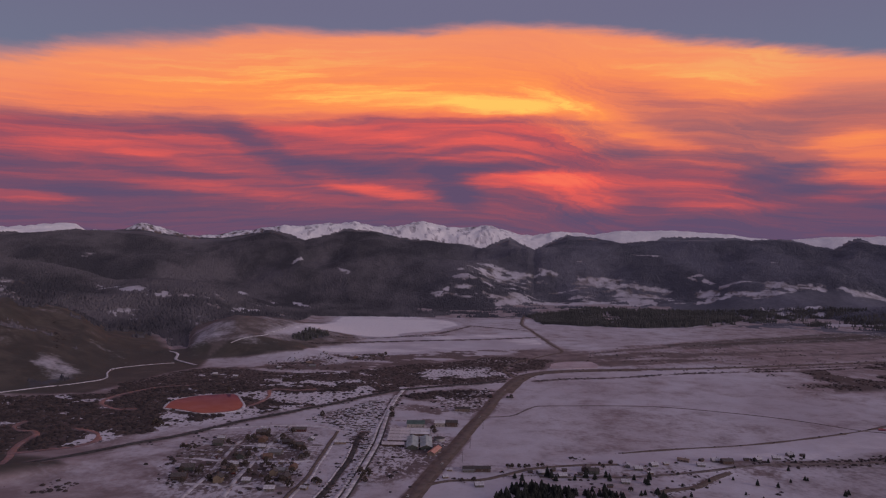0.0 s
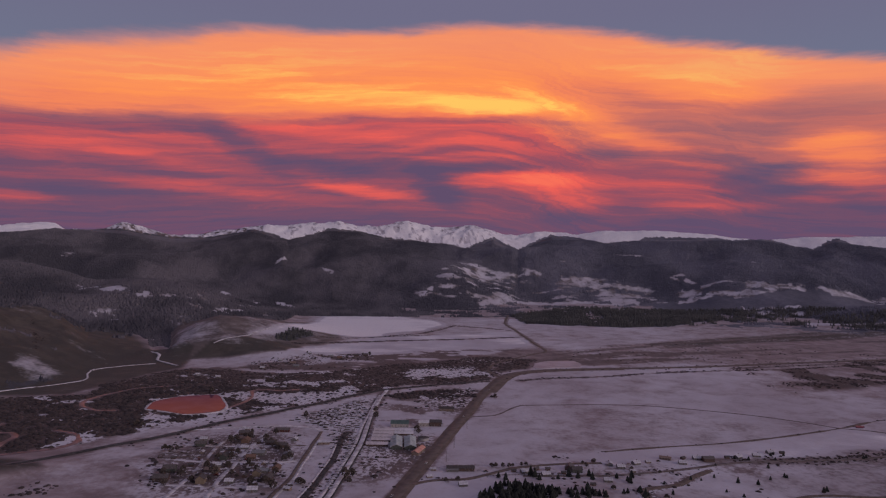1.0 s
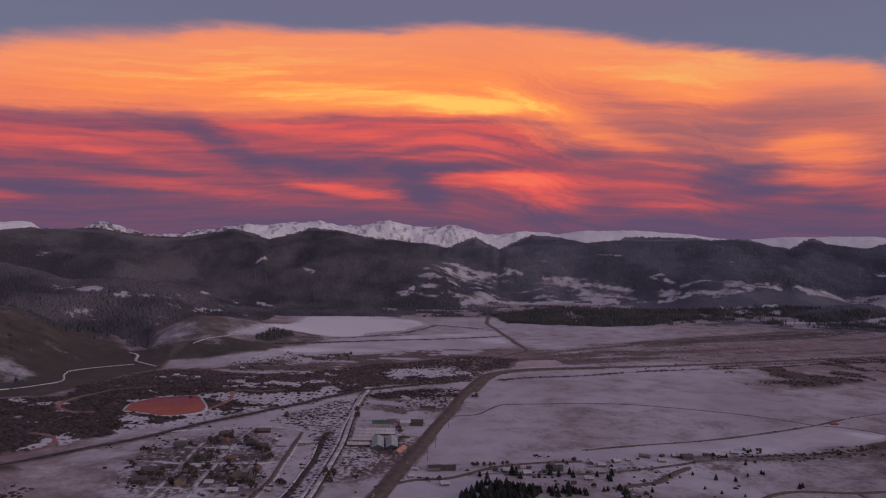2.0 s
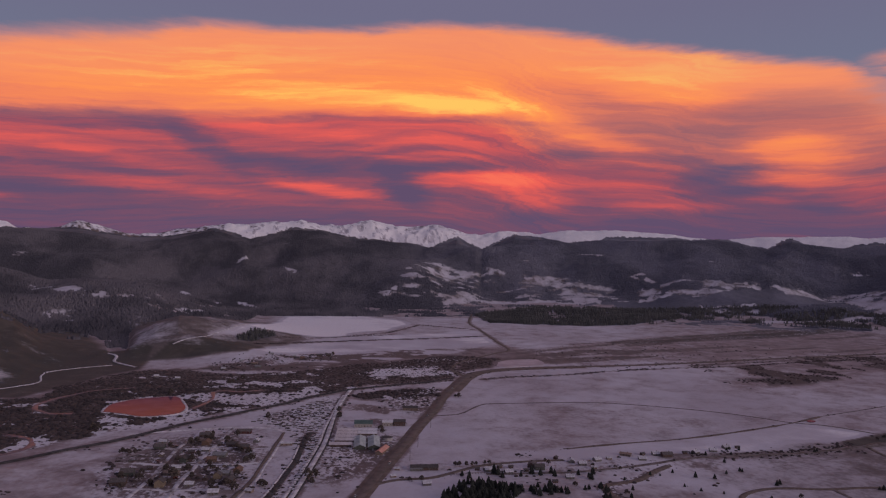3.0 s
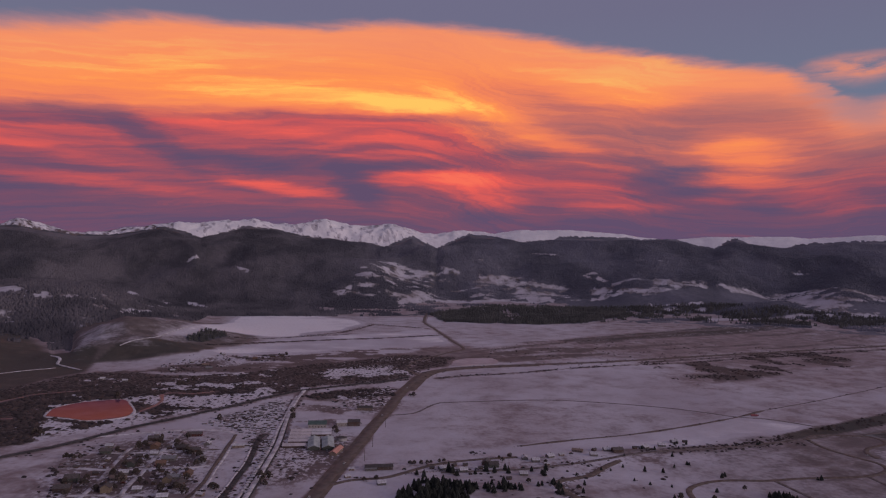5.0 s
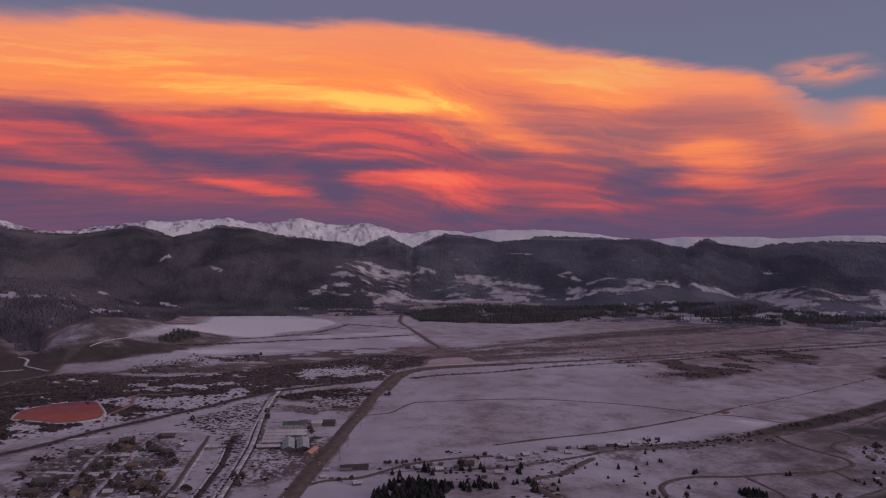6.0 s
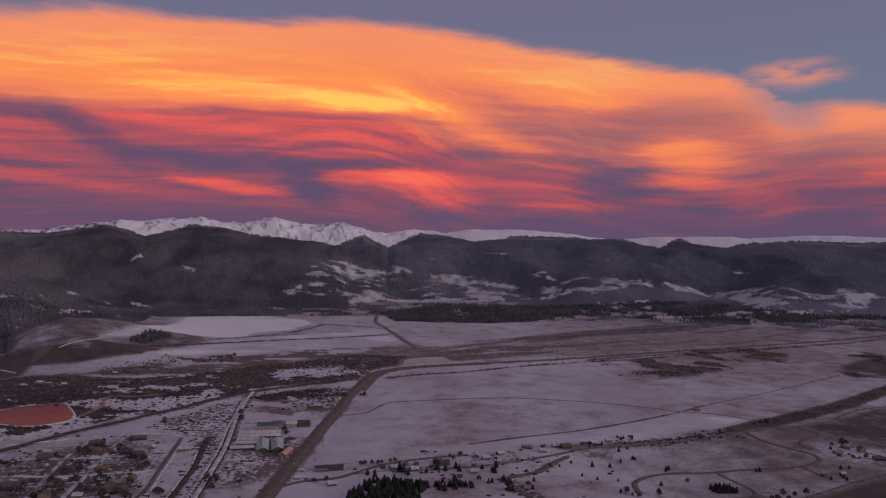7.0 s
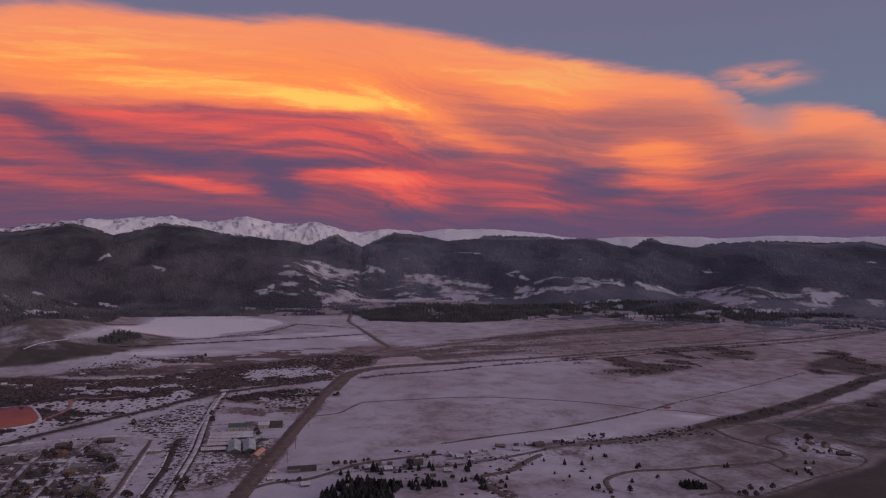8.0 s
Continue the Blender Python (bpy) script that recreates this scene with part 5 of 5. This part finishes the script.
WALLS = {
    "umber": plain("umber_boards", (0.125, 0.082, 0.068)),
    "gold": plain("gold_boards", (0.30, 0.235, 0.165)),
    "tan": plain("tan_boards", (0.27, 0.21, 0.17)),
    "grey": plain("grey_boards", (0.22, 0.21, 0.20)),
    "green": plain("green_boards", (0.10, 0.11, 0.095)),
    "rust": plain("rust_boards", (0.19, 0.12, 0.085)),
    "white": plain("pale_sheeting", (0.50, 0.46, 0.42)),
    "barn": plain("barn_red_boards", (0.12, 0.035, 0.03)),
}
ROOFS = {
    "snow": two_tone("snowy_roof", (0.42, 0.41, 0.43), (0.66, 0.65, 0.68), 3.0, 0.9, 0.35, 0.6, 0.05, 0.2),
    "dark": two_tone("dark_shingles", (0.085, 0.073, 0.07), (0.16, 0.14, 0.135), 1.2, 0.9, bump=0.03, vary=0.4),
    "grey": two_tone("grey_roof", (0.20, 0.20, 0.205), (0.30, 0.295, 0.30), 2.0, 0.7, bump=0.03, vary=0.3),
    "tan": two_tone("tan_roof", (0.24, 0.17, 0.13), (0.34, 0.25, 0.20), 2.0, 0.85, bump=0.03, vary=0.3),
    "pale": two_tone("pale_metal_roof", (0.56, 0.54, 0.55), (0.74, 0.72, 0.73), 6.0, 0.5, bump=0.02),
    "sage": two_tone("sage_metal_roof", (0.30, 0.33, 0.33), (0.44, 0.47, 0.47), 6.0, 0.5, bump=0.02),
    "rosy": two_tone("rosy_metal_roof", (0.50, 0.45, 0.45), (0.66, 0.60, 0.60), 6.0, 0.5, bump=0.02),
    "green": two_tone("green_metal_roof", (0.06, 0.10, 0.085), (0.11, 0.16, 0.14), 6.0, 0.5, bump=0.02),
    "salmon": two_tone("salmon_metal_roof", (0.56, 0.27, 0.21), (0.68, 0.36, 0.28), 5.0, 0.45, bump=0.02),
    "rust": two_tone("rusty_roof", (0.15, 0.09, 0.065), (0.25, 0.155, 0.11), 1.5, 0.85, bump=0.03, vary=0.3),
}
FRAME = plain("window_frame", (0.45, 0.43, 0.41), vary=0.0)
PANE_MAT, s = material("window_glass")
finish(s, (0.02, 0.022, 0.026), 0.08)
DOOR = plain("door_paint", (0.16, 0.10, 0.08))
BRICK = plain("chimney_brick", (0.17, 0.09, 0.07), size=0.3)
RUBBER, s = material("tyre_rubber")
finish(s, (0.02, 0.02, 0.02), 0.9)
CAR_WHITE = plain("white_car_paint", (0.7, 0.7, 0.7), 0.3, vary=0.1)
TANK = two_tone("tank_steel", (0.28, 0.27, 0.27), (0.42, 0.40, 0.39), 2.0, 0.5, bump=0.02)
POLE_WOOD = plain("weathered_pole", (0.13, 0.10, 0.08), size=0.5)


def box(bm, x0, x1, y0, y1, z0, z1):
    v = [bm.verts.new(p) for p in ((x0, y0, z0), (x1, y0, z0), (x1, y1, z0), (x0, y1, z0), (x0, y0, z1), (x1, y0, z1), (x1, y1, z1), (x0, y1, z1))]
    for f in ((3, 2, 1, 0), (4, 5, 6, 7), (0, 1, 5, 4), (1, 2, 6, 5), (2, 3, 7, 6), (3, 0, 4, 7)):
        bm.faces.new([v[i] for i in f])


def boxed(name, dims, mat, parent, label=""):
    bm = bmesh.new()
    box(bm, *dims)
    return part(name, bm, mat, parent, label)


def window(parent, x, z, y, width=1.1, high=1.2, facing=1):
    """A framed window in the wall at y, facing away from the middle."""
    f = facing
    bm = bmesh.new()
    d0, d1 = sorted((y - 0.04 * f, y + 0.07 * f))
    for x0, x1, z0, z1 in ((x - width / 2, x - width / 2 + 0.1, z, z + high), (x + width / 2 - 0.1, x + width / 2, z, z + high), (x - width / 2 + 0.1, x + width / 2 - 0.1, z, z + 0.1), (x - width / 2 + 0.1, x + width / 2 - 0.1, z + high - 0.1, z + high)):
        box(bm, x0, x1, d0, d1, z0, z1)
    w = part("window", bm, FRAME, parent, "pale framed window")
    p0, p1 = sorted((y - 0.02 * f, y + 0.03 * f))
    boxed("pane", (x - width / 2 + 0.1, x + width / 2 - 0.1, p0, p1, z + 0.1, z + high - 0.1), PANE_MAT, w, "dark glass")


def gabled(name, wide, deep, eave, rise, wall, roof, label, category, group, storeys=1, chimney=True, ribs=0, doors=1, over=0.6):
    """A gabled building whose ridge runs along x, with roof slabs, windows, a door and a chimney."""
    house = new(name)
    hx, hy = wide / 2, deep / 2
    bm = bmesh.new()
    ring = [(-hy, -0.8), (hy, -0.8), (hy, eave), (0, eave + rise), (-hy, eave)]
    a = [bm.verts.new((-hx, y, z)) for y, z in ring]
    b = [bm.verts.new((hx, y, z)) for y, z in ring]
    bm.faces.new(a[::-1])
    bm.faces.new(b)
    for i in range(5):
        j = (i + 1) % 5
        bm.faces.new((a[i], a[j], b[j], b[i]))
    bmesh.ops.recalc_face_normals(bm, faces=bm.faces)
    part("wall", bm, WALLS[wall], house)
    slope = rise / hy
    for side in (-1, 1):
        bm = bmesh.new()
        y1, z1 = side * (hy + over), eave - slope * over
        xs = [(-hx - over, 0.0)]
        for k in range(ribs):
            x = -hx + wide * (k + 0.5) / ribs
            xs += [(x - 0.15, 0.0), (x, 0.2), (x + 0.15, 0.0)]
        xs.append((hx + over, 0.0))
        top = [[bm.verts.new((x, y, z + 0.27 + d)) for x, d in xs] for y, z in ((0, eave + rise), (y1, z1))]
        low = [[bm.verts.new((x, y, z + 0.02)) for x in (xs[0][0], xs[-1][0])] for y, z in ((0, eave + rise), (y1, z1))]
        for i in range(len(xs) - 1):
            bm.faces.new((top[0][i], top[0][i + 1], top[1][i + 1], top[1][i]))
        bm.faces.new((low[0][0], low[1][0], low[1][1], low[0][1]))
        for k in (0, 1):
            bm.faces.new(top[k] + low[k][::-1])
            bm.faces.new((top[0][-k], top[1][-k], low[1][k], low[0][k]))
        bmesh.ops.recalc_face_normals(bm, faces=bm.faces)
        part("roof_slope", bm, ROOFS[roof], house)
    count = max(2, int(wide / 3.2))
    for level in range(storeys):
        z = 1.0 + 2.7 * level
        if z + 1.3 > eave:
            continue
        for k in range(count):
            x = -hx + wide * (k + 0.5) / count
            for f in (-1, 1):
                if not (level == 0 and f == -1 and k == count // 2 and doors):
                    window(house, x, z, f * hy, facing=f)
    if doors:
        x = -hx + wide * (count // 2 + 0.5) / count
        boxed("door", (x - 0.5, x + 0.5, -hy - 0.06, -hy + 0.05, 0, 2.1), DOOR, house, "closed panel door")
    if chimney:
        boxed("chimney", (hx * 0.4 - 0.4, hx * 0.4 + 0.4, 0.5, 1.3, eave + rise * 0.3, eave + rise + 1.1), BRICK, house, "brick chimney")
    return tagged(house, label, category, group)


placed = set()


def stand(model, x, y, turn=0.0, size=1.0):
    """Put the model, or once it stands somewhere a copy of it, on the ground."""
    m = pose(x, y, float(height_at(x, y)[0]) + 0.05, 0, 0, turn) @ Matrix.Scale(size, 4)
    if model.name in placed:
        return copy_thing(model, m)
    placed.add(model.name)
    model.matrix_basis = m
    return model


V = "village houses"
UMBER = gabled("house", 15, 10, 4.0, 2.6, "umber", "dark", "dark brown timber house with a dark shingle roof", "house", V, 1)
GOLD = gabled("house", 9, 9, 5.2, 3.0, "gold", "dark", "yellow gabled house with a dark roof and snowy yard", "house", V, 2)
TAN = gabled("house", 15, 7.5, 2.8, 1.6, "tan", "tan", "long low tan house with a tan roof", "house", V, 1)
GREY = gabled("house", 15, 12, 3.0, 2.2, "grey", "grey", "wide grey house with a shallow grey roof", "house", V, 1)
GREEN = gabled("house", 13, 9, 4.5, 3.0, "green", "dark", "dark green two-storey house among bare trees", "house", V, 1)
RUST = gabled("house", 12, 9, 3.6, 2.4, "rust", "rust", "rust-brown timber house with a rusty roof", "house", V, 1)
WHITE = gabled("house", 10, 8, 3.0, 2.2, "grey", "snow", "small grey house under a snow-covered roof", "house", V, 1)
SHED = gabled("shed", 6, 5, 2.5, 1.2, "umber", "dark", "small dark timber shed in a snowy yard", "shed", "sheds", 1, chimney=False)
SNOW_SHED = gabled("shed", 7, 5, 2.5, 1.2, "tan", "snow", "small tan shed under a snowy roof", "shed", "sheds", 1, chimney=False)
BARN = gabled("barn", 18, 8, 3.4, 2.2, "barn", "dark", "long dark red barn with a dark roof", "barn", "barns", 1, chimney=False)
MODELS = {"u": UMBER, "g": GOLD, "t": TAN, "y": GREY, "n": GREEN, "r": RUST, "w": WHITE, "s": SHED, "o": SNOW_SHED, "b": BARN}
VILLAGE = ["u -234 624 8", "n -236 650 4", "g -197 619 92", "t -197 651 -4", "n -236 738 0", "n -198 693 86", "u -203 788 2", "r -193 756 88", "s -199 722 0", "u -164 748 2", "y -168 711 -4", "y -150 652 -3", "r -139 660 84", "w -146 598 4", "b -163 803 0", "s -165 672 0", "w -197 668 3", "y -138 707 88", "w -172 620 0", "s -163 636 90", "g -153 640 90", "u -150 738 0", "o -117 602 -20", "r -172 695 2", "w -187 730 0", "o -155 676 90", "s -247 690 0", "w -240 762 4", "o -226 712 88", "t -200 766 0", "s -222 668 0", "w -142 765 84", "u -140 630 88", "s -178 752 0", "o -205 808 0"]
SOUTH_HOUSES = ["u 143 672 70", "s 173 698 60", "w 186 686 84", "w 214 690 20", "s 121 668 0", "n 148 662 2", "w 171 634 -4", "s 154 622 0", "t 250 708 -30", "s 269 710 30", "w 283 709 0", "u 293 704 2", "s 317 714 0", "w 329 715 30", "w 373 735 10", "w 97 658 20", "s 87 661 0", "s 110 668 40", "w 195 677 0", "y 28 662 2", "o 10 662 0", "w 36 618 10", "o 6 640 20", "w 352 722 -10", "s 386 735 0", "o 228 695 10", "w 262 692 -5", "s 134 656 0", "w 116 650 8", "o 203 664 0"]
EAST_HOUSES = ["t 582 640 10", "t 607 657 75", "b 606 609 -24", "g 612 640 80", "s 503 570 0", "b 868 822 -20", "w 588 622 10", "s 575 630 40", "o 526 572 0"]
FAR_HOUSES = ["w -241 1443 0", "w -194 1434 10", "r -174 1406 0", "u -143 1438 4", "u -126 1449 10", "s -146 1408 0", "w -285 1362 0", "w -296 1262 0", "s -221 1386 0", "t -254 1330 0", "w -345 1160 0", "w -386 1180 30", "s -160 1420 0", "y -240 1290 0"]
for row in VILLAGE + SOUTH_HOUSES + EAST_HOUSES + FAR_HOUSES:
    key, x, y, turn = row.split()
    stand(MODELS[key], float(x), float(y), float(turn), 0.86)

# the works beside the highway: low halls under pale ribbed roofs
W = "works halls"
ROSY_HALL = gabled("hall", 23, 10.6, 2.2, 1.5, "umber", "rosy", "low works hall with a rosy ribbed metal roof", "hall", W, 1, False, 16)
PALE_HALL = gabled("hall", 21, 10.6, 2.2, 1.5, "umber", "pale", "low works hall with a pale ribbed metal roof", "hall", W, 1, False, 16)
LONG_HALL = gabled("hall", 42, 12.0, 3.0, 2.2, "green", "sage", "long works wing with a grey-green ribbed metal roof", "hall", W, 1, False, 30)
for x, y in ((-46, 812), (-46, 797.5), (-46, 783), (-46, 768.5), (-50, 750)):
    stand(ROSY_HALL, x, y, -1)
for x, y in ((-22.5, 812), (-22.5, 797.5)):
    stand(PALE_HALL, x, y, -1)
stand(LONG_HALL, -29.5, 754, 92)
stand(LONG_HALL, -14.5, 754, 92)
stand(gabled("hall", 21, 13, 4.2, 3.0, "white", "green", "works hall with pale walls and a green metal roof", "hall", W, 1, False, 14), -29, 838, -1)
stand(gabled("hall", 12, 11, 4.5, 1.6, "white", "pale", "small pale hall with a white roof beside the works", "hall", W, 1, False, 8), 0, 843, -1)
stand(gabled("hall", 14, 12, 5.0, 1.8, "umber", "dark", "dark brown hall against a pale one", "hall", W, 1, False, 8), 14.5, 844, -1)
stand(gabled("hall", 20, 8, 3.6, 1.8, "tan", "dark", "brown roadside building with a dark roof", "hall", W, 1, False, 10), 30, 928, -2)
stand(gabled("hall", 24, 7, 3.0, 1.8, "tan", "salmon", "narrow shed with a salmon-coloured metal roof", "shed", "", 1, False, 14), -5, 722, 72)
stand(gabled("hall", 26, 9, 3.0, 1.4, "umber", "dark", "low dark roadside building with pale doors", "hall", "", 1, False, 10), 36, 664, 2)
stand(gabled("shed", 12, 5, 2.6, 0.8, "tan", "snow", "flat tan shed beside the railway siding", "shed", "", 1, False), -108, 752, 4)


def tank(radius, tall):
    ob = new("storage_tank")
    bm = bmesh.new()
    bmesh.ops.create_cone(bm, cap_ends=True, segments=28, radius1=radius, radius2=radius, depth=tall + 1, matrix=pose(0, 0, tall / 2 - 0.5))
    part("body", bm, TANK, ob, smooth=False)
    bm = bmesh.new()
    bmesh.ops.create_cone(bm, cap_ends=True, segments=28, radius1=radius * 1.03, radius2=radius * 0.15, depth=radius * 0.25, matrix=pose(0, 0, tall + radius * 0.125))
    part("lid", bm, ROOFS["dark"], ob, "dark conical lid")
    bm = bmesh.new()
    bmesh.ops.create_cone(bm, cap_ends=False, segments=28, radius1=radius * 1.02, radius2=radius * 1.02, depth=0.3, matrix=pose(0, 0, tall * 0.6))
    part("hoop", bm, TANK, ob)
    return tagged(ob, "low round steel tank with a dark lid beside the works", "tank")


stand(tank(6.0, 3.0), 0, 774)


def car():
    ob = new("car")
    bm = bmesh.new()
    box(bm, -2.2, 2.2, -0.9, 0.9, 0.35, 0.95)
    bmesh.ops.bevel(bm, geom=bm.edges[:], offset=0.12, segments=2, affect="EDGES")
    part("body", bm, CAR_WHITE, ob)
    bm = bmesh.new()
    box(bm, -1.5, 1.0, -0.78, 0.78, 0.93, 1.55)
    for v in bm.verts:
        if v.co.z > 1.2:
            v.co.x *= 0.75
            v.co.y *= 0.85
    part("cabin", bm, PANE_MAT, ob, "dark glazed cabin")
    boxed("roof", (-1.1, 0.7, -0.66, 0.66, 1.553, 1.62), CAR_WHITE, ob)
    for x in (-1.4, 1.4):
        for y in (-0.85, 0.85):
            bm = bmesh.new()
            bmesh.ops.create_cone(bm, cap_ends=True, segments=14, radius1=0.34, radius2=0.34, depth=0.22, matrix=pose(x, y, 0.34, 90))
            part("wheel", bm, RUBBER, ob)
    return tagged(ob, "white car on the dark highway", "car", "cars on the highway")


CAR = car()
def parked(colour, spots, seed):
    """Cars left standing in yards and along the village streets."""
    model = car()
    tagged(model, colour + " car parked on packed snow beside houses", "car", "parked cars")
    paint = plain("car_paint_" + colour, {"dark grey": (0.05, 0.05, 0.055), "silver": (0.4, 0.4, 0.41), "red": (0.16, 0.03, 0.025)}[colour], 0.35, vary=0.1)
    for o in model.children:
        if o.name.split(".")[0] in ("body", "roof"):
            o.data.materials[0] = paint
    turns = random.Random(seed)
    for x, y in spots:
        stand(model, x, y, turns.choice((0, 90, 95, 5, 180)))


for x, y, turn in ((3, 681, 75), (51, 889, 75), (101, 1081, 75), (-26, 586, 77)):
    m = stand(CAR, x, y, turn)
    m.location.z += 0.5


def utility_pole():
    ob = new("utility_pole")
    bm = bmesh.new()
    bmesh.ops.create_cone(bm, cap_ends=True, segments=8, radius1=0.22, radius2=0.14, depth=11.5, matrix=pose(0, 0, 5.0))
    part("pole", bm, POLE_WOOD, ob)
    boxed("crossarm", (-1.2, 1.2, 0.15, 0.3, 9.6, 9.85), POLE_WOOD, ob)
    return tagged(ob, "tall weathered wooden utility pole beside the highway", "utility pole", "utility poles")


POLE = utility_pole()
for x, y in ((23, 690), (33, 742), (52, 830)):
    stand(POLE, x, y, 76)


def fence(points, gap=3.0):
    """A timber fence: posts and two rails from post to post."""
    ob = new("fence")
    line = smooth_line(points, gap)
    for a, b in zip(line, line[1:]):
        along = Vector((b[0] - a[0], b[1] - a[1], 0))
        za = float(height_at(a[0], a[1])[0])
        turn = math.degrees(math.atan2(along.y, along.x))
        bm = bmesh.new()
        box(bm, -0.1, 0.1, -0.1, 0.1, -0.5, 1.5)
        post = part("post", bm, POLE_WOOD, ob)
        post.matrix_basis = pose(a[0], a[1], za, 0, 0, turn)
        for z in (0.6, 1.15):
            bm = bmesh.new()
            box(bm, 0.1, along.length - 0.1, -0.05, 0.05, z, z + 0.22)
            part("rail", bm, POLE_WOOD, ob).matrix_basis = pose(a[0], a[1], za, 0, 0, turn)
    return tagged(ob, "dark timber rail fence round a snowy yard", "fence", "fences")


fence([(-262, 690), (-240, 694), (-222, 697)])
fence([(-262, 690), (-264, 704), (-240, 708), (-222, 710)])
fence([(-206, 700), (-206, 674)])
fence([(60, 645), (90, 650), (120, 655)])

parked("dark grey", [(-207, 640), (-190, 672), (-176, 725), (-208, 702), (-146, 690), (-222, 745), (-20, 735), (-4, 745), (8, 850), (60, 660), (176, 655), (240, 700)], 3)
parked("silver", [(-206, 668), (-189, 700), (-177, 650), (-209, 722), (-150, 677), (-15, 728), (4, 748), (22, 850), (130, 655), (206, 688), (560, 668)], 4)
parked("red", [(-190, 640), (-176, 690), (-222, 690), (-8, 830), (100, 662), (590, 633)], 5)


def log_stack(count, seed):
    """A long low pile of logs, snow lying on top."""
    rng = random.Random(seed)
    ob = new("log_stack")
    layers = [(0, k) for k in range(count)] + [(1, k + 0.5) for k in range(count - 1)]
    for level, k in layers:
        bm = bmesh.new()
        long = rng.uniform(7.0, 8.6)
        bmesh.ops.create_cone(bm, cap_ends=True, segments=8, radius1=0.42, radius2=0.36, depth=long, matrix=pose(rng.uniform(-0.4, 0.4), (k - count / 2) * 0.86, 0.4 + level * 0.72, 0, 90, 0))
        part("log", bm, BARK, ob)
    bm = bmesh.new()
    box(bm, -3.9, 3.9, -count * 0.36, count * 0.36, 1.46, 1.66)
    bmesh.ops.bevel(bm, geom=bm.edges[:], offset=0.07, segments=1, affect="EDGES")
    part("snow_cap", bm, ROOFS["snow"], ob, "patch of snow")
    return tagged(ob, "stack of dark logs dusted with snow beside the siding", "log stack", "log stacks")


STACKS = [log_stack(5, 1), log_stack(4, 2)]
rng = random.Random(31)
spots = []
while len(spots) < 84:
    x, y = rng.uniform(-165, -78), rng.uniform(700, 985)
    inside = within(np.array([x]), np.array([y]), YARD, 2)[0] > 0.6
    if inside and all(math.hypot(x - a, (y - b) * 0.7) > 6.2 for a, b in spots) and min(line_distance(np.array([x]), np.array([y]), q)[0] for q in (SIDING, CREEK, LANE)) > 6:
        spots.append((x, y))
for y in range(606, 790, 8):
    spots.append((-81.8 + 0.03 * (y - 600) + rng.uniform(-1.2, 1.2), y))
for k, (x, y) in enumerate(spots):
    stand(STACKS[k % 2], x, y, rng.choice((8, 14, 20, 98)) + rng.uniform(-6, 6), rng.uniform(0.75, 1.0))
